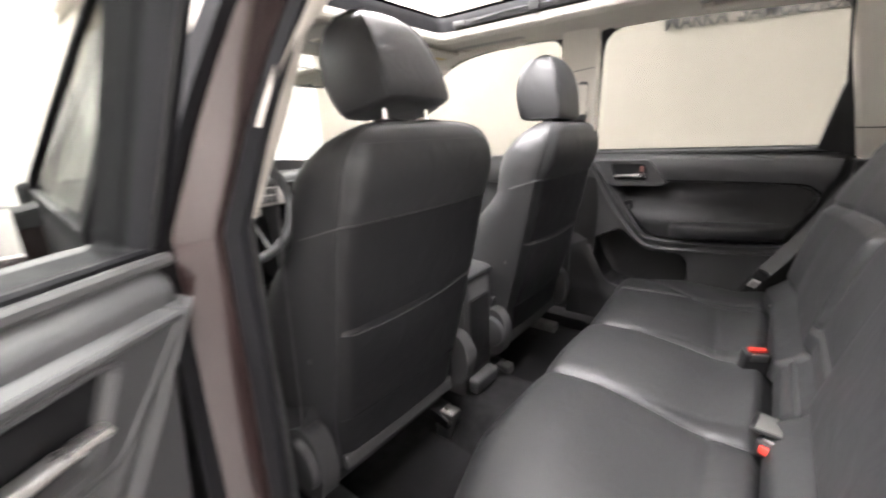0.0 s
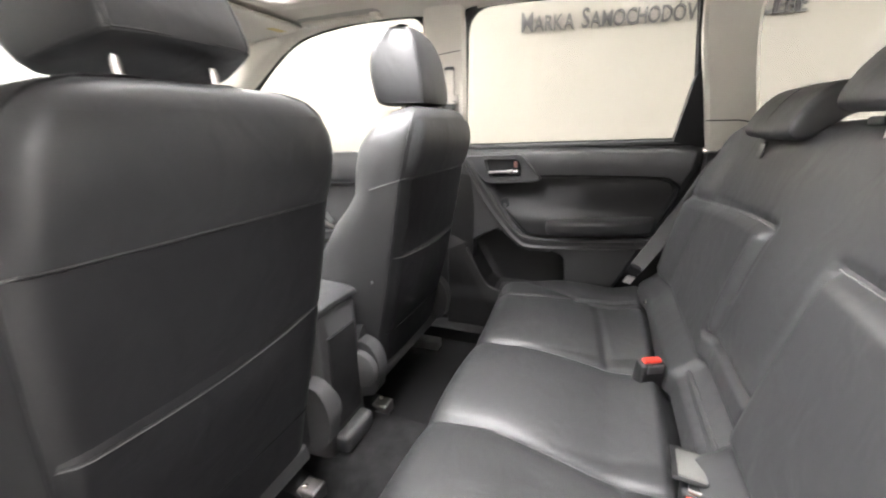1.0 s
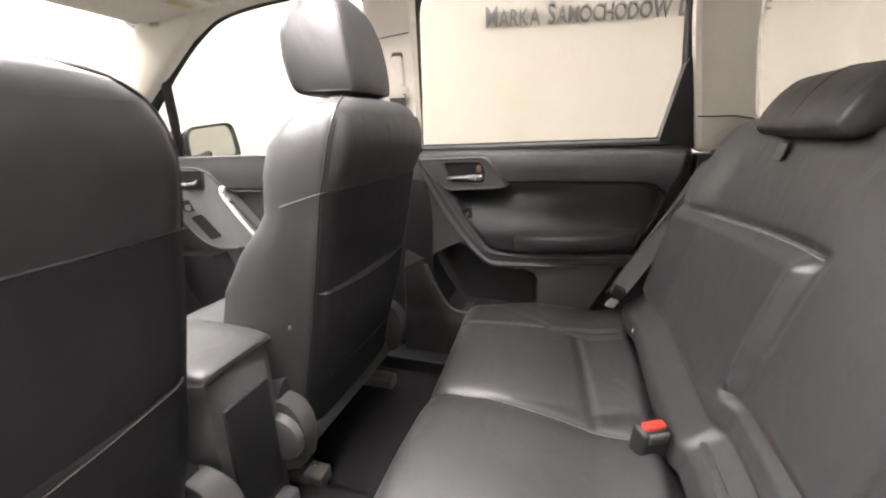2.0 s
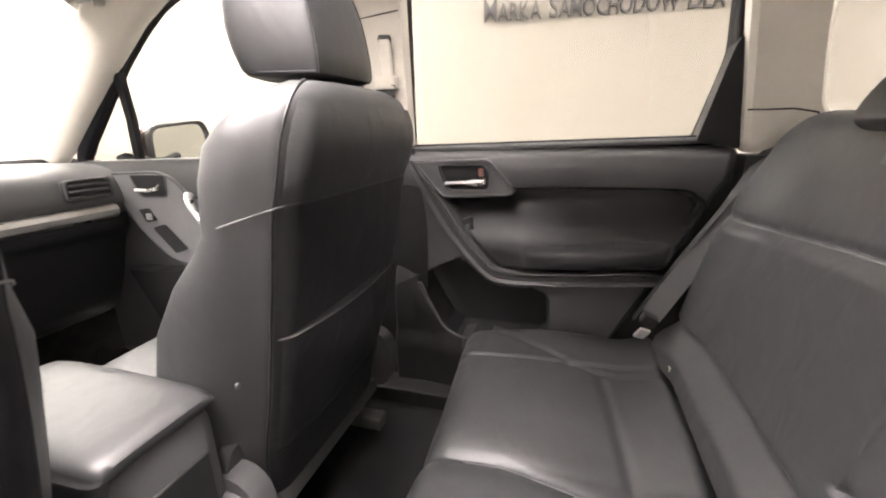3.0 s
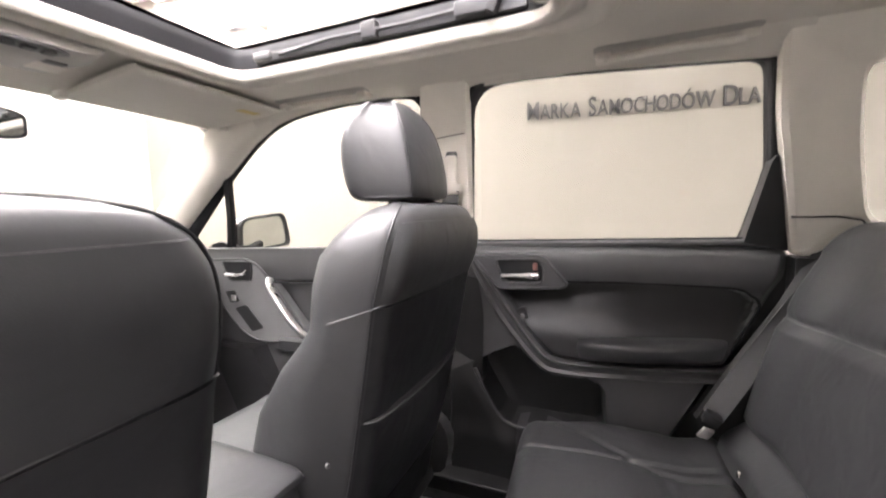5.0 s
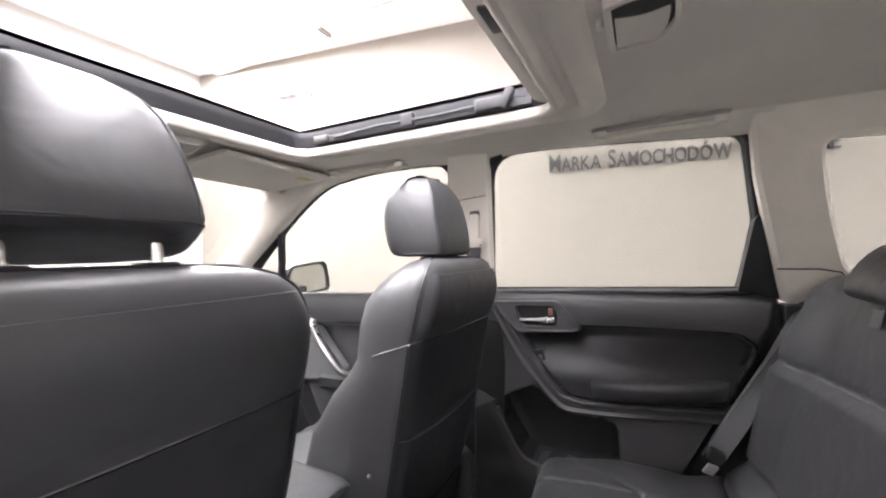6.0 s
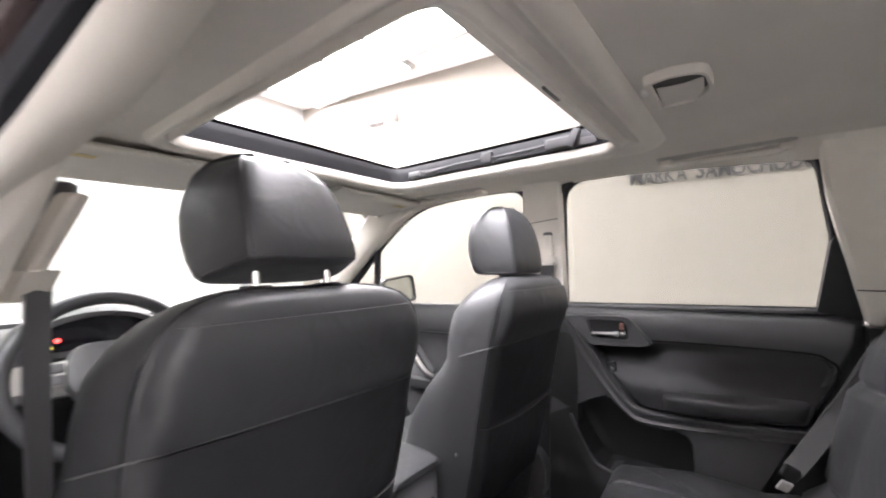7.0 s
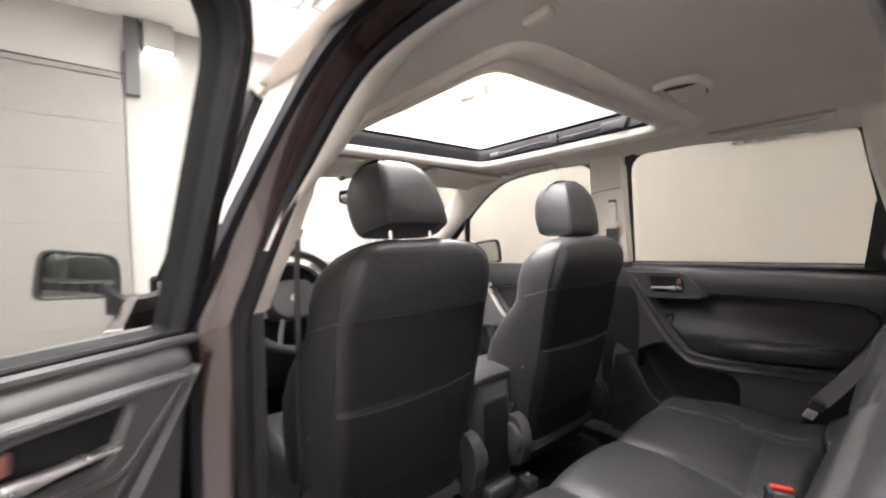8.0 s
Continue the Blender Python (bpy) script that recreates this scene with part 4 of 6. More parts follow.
def front_door(s, label):
    t = thing("front_door", (-1.60, s * 0.80, 0.42), label, "car door", "front doors")

    def f(u, v):
        z = 0.42 + (0.716 + 0.010 * u) * v
        x = -1.66 + 1.09 * u
        e = 0.02 * smooth01(0.98, 1.0, u)
        return side(x, z, front_depth(x, z) - e, s)

    part("trim_panel", sheet(80, 70, f, lambda u, v: side(-1.66 + 1.09 * u, 0.42 + 0.716 * v, -0.03, s)), PLASTIC, t, "charcoal moulded door trim")
    part("outer_skin", side_slab(rpoly([(-1.70, 0.42, 0.03), (-1.70, 1.10, 0.02), (-0.575, 1.13, 0.01), (-0.565, 0.42, 0.03)]), -0.115, -0.088, s), PAINT, t, "dark brown painted door skin")
    # switch panel sloping to the grip
    pan = rpoly([(-1.530, 1.097, 0.02), (-1.300, 1.104, 0.03), (-1.245, 1.080, 0.02), (-1.187, 1.014, 0.02), (-1.050, 0.843, 0.02), (-1.075, 0.808, 0.03), (-1.255, 0.790, 0.04), (-1.328, 0.817, 0.05), (-1.422, 0.912, 0.08)], 6)
    sp = part("switch_panel", side_slab(pan, 0.01, 0.052, s), PANEL_GREY, t, "grey switch panel")
    part("panel_edge", tube([side(p.x, p.y, 0.05, s) for p in pan], 0.005, 6, True), PLASTIC, sp)
    hole = rpoly([(-1.412, 1.094, 0.012), (-1.270, 1.094, 0.012), (-1.278, 1.022, 0.014), (-1.380, 1.020, 0.018)], 4)
    # flat plate; the cup's shaded depth is only in its colour
    part("cup", side_slab(hole, 0.05, 0.0535, s), CUP_SHADE, sp, "handle cup plate, its shade put into the black")
    part("cup_rim", tube([side(p.x, p.y, 0.054, s) for p in hole], 0.0028, 6, True), PLASTIC, sp)
    part("handle", tube([side(x, z, 0.066, s) for x, z in ((-1.385, 1.046), (-1.34, 1.044), (-1.298, 1.050), (-1.284, 1.064))], 0.0055, 8), BRIGHT, sp, "chrome door handle")
    part("window_switch", side_slab(rpoly([(-1.400, 0.979, 0.006), (-1.362, 0.984, 0.006), (-1.337, 0.942, 0.006), (-1.378, 0.936, 0.006)]), 0.05, 0.058, s), PLASTIC_DARK, sp)
    part("switch_rocker", rbox(side(-1.362, 0.955, 0.058, s), (0.024, 0.008, 0.022), 0.003), SATIN, sp)
    # grip recess drawn as a raised plate, its shade put into the colour
    part("grip_cup", side_slab(rpoly([(-1.363, 0.915, 0.01), (-1.310, 0.930, 0.01), (-1.234, 0.846, 0.01), (-1.288, 0.828, 0.01)]), 0.05, 0.0545, s), PLASTIC_DARK, sp, "raised dark plate for the shaded grip recess")
    part("pull_grip", tube(spline([side(x, z, o, s) for x, z, o in ((-1.200, 1.030, 0.045), (-1.178, 1.000, 0.068), (-1.115, 0.925, 0.080), (-1.055, 0.850, 0.075), (-1.035, 0.825, 0.050))], 16, False), 0.0145, 10, flat=0.75), SATIN, t, "satin silver pull grip")
    arm = [[side(x, 0.79 + 0.035 * a, 0.075 * b - 0.01, s) for a, b in ((-1, 0), (-1, 0.7), (-0.5, 1), (0.5, 1), (1, 0.7), (1, 0))] for x in np.linspace(-1.16, -0.68, 8)]
    part("armrest", loft(arm), LEATHER, t, "black leatherette armrest")
    pk = []
    for k in range(10):
        f2 = k / 9
        x0 = -1.485 + 0.115 * f2
        z = 0.775 - 0.25 * f2
        pk.append([side(x0 + dx, z, o, s) for dx, o in ((0, 0.02), (0.0, 0.07), (0.03, 0.095), (0.12, 0.10), (0.22, 0.085), (0.24, 0.02))])
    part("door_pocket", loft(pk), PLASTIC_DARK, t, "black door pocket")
    part("crease", tube([side(x, 1.016, 0.032, s) for x in np.linspace(-1.24, -0.62, 12)], 0.0035, 6), PLASTIC_DARK, t)
    wf = part("window_frame", side_ring(FRONT_WIN, offset2d(FRONT_WIN, 0.034), -0.012, 0.006, s), RUBBER, t, "black window frame")
    part("outer_frame", side_ring(offset2d(FRONT_WIN, 0.002), offset2d(FRONT_WIN, 0.040), -0.030, -0.013, s), RUBBER, wf, "black outer door frame")
    part("divider", ribbon([side(-1.314, 1.40, 0.0, s), side(-1.366, 1.265, 0.0, s), side(-1.418, 1.13, 0.0, s)], Vector((0, s, 0.35)), 0.024, 0.02), RUBBER, wf, "black quarter window bar")
    part("belt_ledge", tube([side(-1.62 + 1.04 * i / 20, 1.132 + 0.012 * i / 20, 0.012, s) for i in range(21)], 0.008, 8), PLASTIC_GREY, t, "belt line moulding")
    part("glass", side_slab(offset2d(FRONT_WIN, 0.006), -0.022, -0.018, s), GLASS, t).visible_shadow = False
    mirror_unit(s, t)
    return t


front_door(1, "closed front door with silver pull grip and mirror")
front_door(-1, "closed driver's door with silver pull grip and mirror")


# ---- front seats ----
def front_seat(yc, inner, tilt, head_y, head_up, deep):
    t = thing("bucket_seat", (-0.60, yc, 0.39), "black leather front seat with stitched seams and headrest", "car seat", "front seats")
    levels = [  # height, rear, bolster front, half width of the rear, half width overall
        (0.575, -0.492, -0.60, 0.165, 0.20), (0.60, -0.478, -0.625, 0.188, 0.225), (0.69, -0.464, -0.645, 0.200, 0.242), (0.82, -0.430, -0.645, 0.206, 0.250), (0.92, -0.408, -0.615, 0.209, 0.250),
        (1.00, -0.390, -0.565, 0.212, 0.247), (1.05, -0.380, -0.522, 0.213, 0.243), (1.078, -0.375, -0.504, 0.213, 0.240), (1.105, -0.370, -0.502, 0.213, 0.239),
        (1.15, -0.357, -0.497, 0.213, 0.236), (1.195, -0.347, -0.486, 0.209, 0.229), (1.225, -0.342, -0.468, 0.200, 0.213), (1.250, -0.341, -0.448, 0.184, 0.191), (1.267, -0.345, -0.432, 0.160, 0.163), (1.276, -0.355, -0.425, 0.130, 0.133), (1.281, -0.374, -0.418, 0.09, 0.095)]

    def ring(lv, n=64):
        z, xr, xf, wr, wo = lv
        wo += deep * smooth01(0.75, 0.92, z) * smooth01(1.12, 1.02, z)
        xm = (xr + xf) / 2
        h = [(xr + 0.006, 0), (xr + 0.004, wr * 0.55), (xr - 0.001, wr - 0.03), (xr - 0.012, wr - 0.004), (xr - 0.03, wr + 0.008), (xm, wo), (xf + 0.03, wo - 0.004), (xf, wo - 0.035), (xf + 0.02, wo - 0.075), (xf + 0.045, wo * 0.5), (xf + 0.05, 0)]
        keys = [(x, yc + y, z) for x, y in h] + [(x, yc - y, z) for x, y in h[-2:0:-1]]
        return spline(keys, n)

    back = part("backrest", loft([ring(l) for l in levels]), LEATHER_SIDE, t, "black leather backrest")

    def rear_x(z):
        for a, b in zip(levels, levels[1:]):
            if a[0] <= z <= b[0]:
                f = (z - a[0]) / (b[0] - a[0])
                return a[1] + (b[1] - a[1]) * f, a[3] + (b[3] - a[3]) * f
        return levels[-1][1], levels[-1][3]

    # vinyl rear cover, pocket, and seams
    lean = 0.0105 if inner > 0 else 0.0

    def cover(u, v, lift, z0, z1, inset, sag=0.0, bow=0.0):
        z = z0 + (z1 - z0) * v
        xr, wr = rear_x(z)
        w = wr - inset
        y = (2 * u - 1) * w
        curve = 0.006 - 0.005 * abs(2 * u - 1) ** 2.2 - (0.011 * max(0, (abs(y) - (wr - 0.035)) / 0.035) ** 1.6)
        zz = z - bow * math.sin(math.pi * u) * v + (lean * (2 * u - 1) * v if bow else 0.0)
        return Vector((xr + curve + lift * min(1, 30 * min(u, 1 - u)) + sag * math.sin(math.pi * u) * math.sin(math.pi * v), yc + y, zz))

    part("rear_cover", sheet(40, 36, lambda u, v: cover(u, v, 0.0035, 0.60, 1.117, 0.004), lambda u, v: cover(u, v, -0.01, 0.60, 1.117, 0.006)), VINYL, back, "black vinyl rear cover")
    part("upper_pad", sheet(40, 16, lambda u, v: cover(u, v, 0.0040 + 0.008 * math.sin(math.pi * v), 1.121, 1.247, 0.008), lambda u, v: cover(u, v, -0.012, 1.121, 1.247, 0.012)), LEATHER, back, "padded leather top")
    part("map_pocket", sheet(36, 24, lambda u, v: cover(u, v, 0.0062, 0.700, 0.925, 0.008, 0.004, 0.012), lambda u, v: cover(u, v, 0.002, 0.700, 0.925, 0.01)), VINYL, back, "black seat back pocket")
    part("pocket_edge", tube([cover(u, 1.0, 0.0068, 0.700, 0.925, 0.008, 0.0, 0.012) for u in np.linspace(0.0, 1.0, 34)], 0.0011, 6), VINYL, back)
    part("pocket_seam", tube([cover(u, 1.0, 0.0072, 0.700, 0.922, 0.008, 0.0, 0.012) + Vector((0.0006, 0, 0)) for u in np.linspace(0.0, 1.0, 34)], 0.0010, 5), THREAD, back)
    part("pocket_base", tube([cover(u, 0.0, 0.0065, 0.700, 0.925, 0.008) for u in np.linspace(0.01, 0.99, 30)], 0.0018, 6), VINYL, back)
    # seam round the back at shoulder height, dipping forwards
    base = ring((1.119, -0.3675, -0.502, 0.2145, 0.2405), 96)
    sl = []
    for p in base:
        f = min(max((-0.37 - p.x) / 0.13, 0), 1)
        sl.append(Vector((p.x, p.y, 1.1195 - 0.042 * f)))
    sl = [p + Vector((p.x + 0.43, p.y - yc, 0)).normalized() * (0.0030 - 0.0024 * smooth01(-0.385, -0.41, p.x)) for p in sl if p.x > -0.448]
    k = next((i for i in range(len(sl)) if (sl[i] - sl[i - 1]).length > 0.06), 0)
    sl = sl[k:] + sl[:k]
    part("shoulder_seam", tube(sl, 0.0014, 6), THREAD, back, "grey stitched seam")
    # piping up the rear corners and over the top
    rings = [ring(l) for l in levels[1:]]
    corner = [r[10] for r in rings] + [r[54] for r in reversed(rings)]
    part("piping", tube(spline([p + Vector((0.0008, 0, 0)) for p in corner], 110, False), 0.0019, 6), VINYL, back, "dark leather piping")
    # headrest on two posts, tilted forward about its lower bar
    hl = [(1.2840, -0.388, -0.452, 0.056, 0.080), (1.2850, -0.372, -0.468, 0.070, 0.096), (1.2885, -0.363, -0.479, 0.078, 0.106), (1.2960, -0.3595, -0.486, 0.081, 0.111), (1.3200, -0.3600, -0.492, 0.081, 0.116),
          (1.3500, -0.3635, -0.497, 0.080, 0.118), (1.3850, -0.370, -0.498, 0.077, 0.116), (1.4150, -0.379, -0.493, 0.072, 0.110), (1.4400, -0.391, -0.483, 0.063, 0.099), (1.4580, -0.405, -0.470, 0.050, 0.082), (1.4680, -0.420, -0.456, 0.034, 0.058), (1.4720, -0.433, -0.446, 0.015, 0.028)]

    def tip(p):
        c, q = math.cos(radians(tilt)), math.sin(radians(tilt))
        x, z = p[0] + 0.42, p[2] - 1.30
        return Vector((-0.42 + x * c - z * q, p[1], 1.30 + head_up + x * q + z * c))

    hc = head_y
    secs = []
    for z, xr, xf, wr, wf in hl:
        h = [(xr + 0.004, 0), (xr + 0.003, wr * 0.55), (xr + 0.0005, wr - 0.014), (xr - 0.0035, wr - 0.002), (xr - 0.013, wr + 0.006), ((xr + xf) / 2, (wr + wf) / 2 + 0.008), (xf + 0.030, wf), (xf + 0.010, wf - 0.012), (xf, wf * 0.6), (xf - 0.003, 0)]
        secs.append([tip(p) for p in spline([(x, hc + y, z) for x, y in h] + [(x, hc - y, z) for x, y in h[-2:0:-1]], 72)])
    head = part("headrest", loft(secs), LEATHER, t, "black leather headrest")
    for d in (1, -1):
        part("seam", tube(spline([tip((xr - 0.0035, hc + d * (wr - 0.0015), z)) for z, xr, xf, wr, wf in hl[2:11]], 40, False), 0.0017, 6), VINYL, head, "dark corner seam")
        py = hc + d * 0.056
        part("post", tube([Vector((-0.402, py, 1.255)), Vector((-0.402, py, 1.285)), tip((-0.405, py, 1.305))], 0.0062, 12), CHROME, head, "chrome headrest post")
        part("post_sleeve", rbox((-0.402, py, 1.2795), (0.030, 0.034, 0.012), 0.004), PLASTIC_DARK, back, "black post sleeve")
    part("lower_seam", tube([tip(Vector((-0.42, hc, 1.2905)) + (Vector((p.x, p.y, 0)) - Vector((-0.42, hc, 0))) * 1.0) for p in spline([(x, hc + y, 0) for x, y in ((-0.3595, 0), (-0.360, 0.05), (-0.3645, 0.0775), (-0.376, 0.086), (-0.42, 0.101), (-0.45, 0.1065), (-0.472, 0.094), (-0.480, 0.064), (-0.482, 0), (-0.480, -0.064), (-0.472, -0.094), (-0.45, -0.1065), (-0.42, -0.101), (-0.376, -0.086), (-0.3645, -0.0775), (-0.360, -0.05))], 64)], 0.0013, 6, True), VINYL, head, "dark lower seam")
    # cushion
    cs = []
    for k in range(22):
        f = k / 21
        x = -1.06 + 0.56 * f
        w = 0.255 - 0.02 * (1 - f)
        rise = 0.74 - 0.035 * f - 0.05 * (1 - smooth01(0.0, 0.16, f))
        bol = 0.035 * smooth01(0.1, 0.5, f)
        cs.append(spline([(x, yc + a * w, z) for a, z in ((-0.9, 0.56), (-1.0, 0.60), (-1.0, rise - 0.02 + bol * 0.5), (-0.88, rise + bol), (-0.66, rise - 0.004), (0, rise), (0.66, rise - 0.004), (0.88, rise + bol), (1.0, rise - 0.02 + bol * 0.5), (1.0, 0.60), (0.9, 0.56), (0, 0.55))], 40))
    part("seat_cushion", loft(cs), LEATHER_SIDE, t, "black leather seat cushion")
    # side shields, recliner covers, rails
    part("seat_base", rbox((-0.77, yc, 0.525), (0.50, 0.42, 0.07), 0.02), PLASTIC_DARK, t)
    for d in (1, -1):
        shield = loft([spline([(x, yc + d * y, z) for x, z in ((-0.50, 0.545), (-0.445, 0.60), (-0.45, 0.68), (-0.50, 0.71), (-0.60, 0.665), (-0.90, 0.62), (-0.95, 0.57), (-0.80, 0.53))], 28) for y in (0.222, 0.262)])
        sh = part("side_shield", shield, PLASTIC, t, "charcoal plastic side shield")
        part("recliner_cover", disc((-0.495, yc + d * 0.266, 0.635), (0, d, 0), 0.052, 0.03, 0.012), PLASTIC, sh)
        rail = part("rail", rbox((-0.78, yc + d * 0.19, 0.465), (0.64, 0.045, 0.035), 0.006), STEEL, t, "steel seat rail")
        if d != inner:
            continue
        part("rail_cover", loft([[Vector((x, yc + d * (0.19 + a * w), z + c * h)) for a, c in ((-1, -1), (1, -1), (1, 0.6), (0.6, 1), (-0.6, 1), (-1, 0.6))] for x, z, w, h in ((-0.56, 0.470, 0.030, 0.022), (-0.51, 0.465, 0.030, 0.020), (-0.475, 0.450, 0.026, 0.016))]), PLASTIC_DARK, rail, "black rail end cover")
        part("rail_bolt", disc((-0.494, yc + d * 0.182, 0.482), (0.5, 0, 0.8), 0.007, 0.012, 0.002, 6), CHROME, rail, "bright bolt")
        part("rail_leg", rbox((-0.50, yc + d * 0.19, 0.425), (0.05, 0.04, 0.07), 0.006), STEEL, rail)
    part("bag_hook", rbox((-0.452, yc - 0.2475, 0.870), (0.006, 0.006, 0.008), 0.002), PLASTIC_GREY, back, "small grey hook")
    part("rear_valance", rbox((-0.478, yc, 0.583), (0.018, 0.37, 0.036), 0.007, 3, (0, -12, 0)), PLASTIC, t, "charcoal seat valance")
    return t


front_seat(-0.355, 1, 17.0, -0.363, 0.015, 0.012)
passenger_seat = front_seat(0.332, -1, 0.0, 0.313, 0.0, 0.0)
passenger_seat.location.x += 0.005

# ---- middle console ----
console = thing("center_console", (-0.75, 0.0, 0.42), "black console with padded armrest lid", "console")
secs = []
for x, w, z0, z1 in ((-0.490, 0.058, 0.47, 0.834), (-0.494, 0.070, 0.46, 0.839), (-0.506, 0.077, 0.455, 0.841), (-0.53, 0.080, 0.45, 0.841), (-0.70, 0.086, 0.44, 0.841), (-0.86, 0.096, 0.44, 0.80), (-0.90, 0.10, 0.44, 0.73), (-1.35, 0.13, 0.44, 0.74)):
    secs.append([Vector((x, y * w, z)) for y, z in ((-1, z0), (-1.0, z1 - 0.02), (-0.9, z1 - 0.004), (0, z1), (0.9, z1 - 0.004), (1.0, z1 - 0.02), (1, z0))])
part("box", loft(secs), PLASTIC, console, "charcoal console box")
lid = []
for x, w, z0, z1 in ((-0.486, 0.066, 0.848, 0.852), (-0.487, 0.074, 0.844, 0.857), (-0.493, 0.079, 0.843, 0.862), (-0.506, 0.082, 0.843, 0.866), (-0.530, 0.083, 0.843, 0.869), (-0.57, 0.084, 0.843, 0.871), (-0.66, 0.085, 0.843, 0.872), (-0.76, 0.085, 0.843, 0.871), (-0.80, 0.082, 0.844, 0.867), (-0.815, 0.072, 0.846, 0.858)):
    lid.append(spline([(x, y * w, z0 + (z1 - z0) * h) for y, h in ((-0.97, 0), (-1.0, 0.35), (-0.93, 0.75), (-0.72, 0.95), (-0.3, 1.0), (0.3, 1.0), (0.72, 0.95), (0.93, 0.75), (1.0, 0.35), (0.97, 0), (0, 0))], 44))
part("armrest_lid", loft(lid), LEATHER, console, "black leather armrest lid")
part("rear_face", rbox((-0.4895, 0, 0.66), (0.010, 0.105, 0.24), 0.004), PLASTIC_DARK, console, "black rear console face")
part("rear_tray", rbox((-0.476, 0, 0.50), (0.04, 0.12, 0.05), 0.012), PLASTIC, console)
part("gear_knob", loft([[Vector((-1.12, 0, z)) + Vector((math.cos(a), math.sin(a), 0)) * r for a in [2 * math.pi * i / 16 for i in range(16)]] for z, r in ((0.74, 0.012), (0.82, 0.011), (0.825, 0.022), (0.86, 0.026), (0.89, 0.022), (0.898, 0.01))]), LEATHER, console)

# ---- rear bench ----
bench = thing("rear_bench", (0.05, 0.0, 0.42), "black leather rear bench with three seats", "car seat")
SEAMS = (0.228, -0.095)


def seam_y(c, x):
    return c - 0.235 * max(0, x + 0.10)


def groove(v, c, w):
    return math.exp(-((v - c) / w) ** 2)


def cushion_top(x, y):
    z = 0.682 + 0.008 * math.sin(math.pi * (y + 0.7) / 1.4)
    for a, b in ((0.232, 0.56), (-0.10, 0.232), (-0.56, -0.10)):
        if a < y < b:
            z += 0.013 * (1 - (2 * (y - a) / (b - a) - 1) ** 2) - 0.004
    for c in SEAMS:
        cc = seam_y(c, x)
        z -= 0.006 * groove(y, cc, 0.010) + 0.005 * groove(y, cc, 0.03)
    cross = 0.070 + 0.105 * max(0, 0.52 - y) if y > 0.16 else (0.125 - 0.06 * min(0, y + 0.1))
    if y > seam_y(0.228, x) or y < seam_y(-0.095, x):
        z -= 0.006 * groove(x, cross, 0.010) * smooth01(0.545, 0.50, y) * smooth01(-0.58, -0.52, y)
    z += 0.016 * smooth01(0.10, 0.20, x) + 0.008 * math.sin(math.pi * min(max((x + 0.2) / 0.3, 0), 1))
    bc = 0.53 + 0.16 * smooth01(0.1, -0.22, x)
    z += 0.016 * smooth01(bc - 0.02, bc + 0.09, y) - 0.005 * groove(y, bc, 0.007)
    z -= 0.05 * smooth01(0.665, 0.735, y) ** 2
    bl = -0.53 - 0.14 * smooth01(0.1, -0.22, x)
    z += 0.016 * smooth01(bl + 0.02, bl - 0.09, y) - 0.005 * groove(y, bl, 0.007)
    z -= 0.05 * smooth01(-0.66, -0.72, y) ** 2
    # soft creases
    z += 0.0015 * noise.noise(Vector((x * 9, y * 7, 0.3))) + 0.001 * noise.noise(Vector((x * 25, y * 12, 2.3)))
    return z


def front_edge(y):
    return -0.236 - 0.028 * smooth01(0.3, 0.68, y) + 0.05 * smooth01(-0.35, -0.62, y) + 0.05 * smooth01(0.70, 0.735, y)


secs = []
for j in range(241):
    y = -0.72 + 1.455 * j / 240
    fx = front_edge(y)
    row = []
    for x, z in ((fx + 0.06, 0.44), (fx + 0.035, 0.48), (fx + 0.012, 0.56), (fx + 0.004, 0.61)):
        row.append(Vector((x, y, z)))
    zt = cushion_top(fx + 0.06, y)
    row += [Vector((fx + 0.055 * (1 - math.cos(a * math.pi / 2)), y, zt - 0.055 * (1 - math.sin(a * math.pi / 2)))) for a in (0.12, 0.3, 0.5, 0.7, 0.88)]
    for i in range(80):
        x = fx + 0.055 + (0.295 - fx - 0.055) * i / 79
        row.append(Vector((x, y, cushion_top(x, y) - 0.05 * smooth01(0.185, 0.235, x))))
    row.append(Vector((0.30, y, 0.60)))
    row.append(Vector((0.30, y, 0.44)))
    secs.append(row)
cushion = part("seat_cushion", loft(secs), LEATHER, bench, "black leather bench cushion")


def back_x(z):
    return 0.255 + 0.26 * (z - 0.72)


INSERT = 0.104


def top_seam(y):
    return 1.050 - 0.030 * smooth01(0.15, 0.62, abs(y))


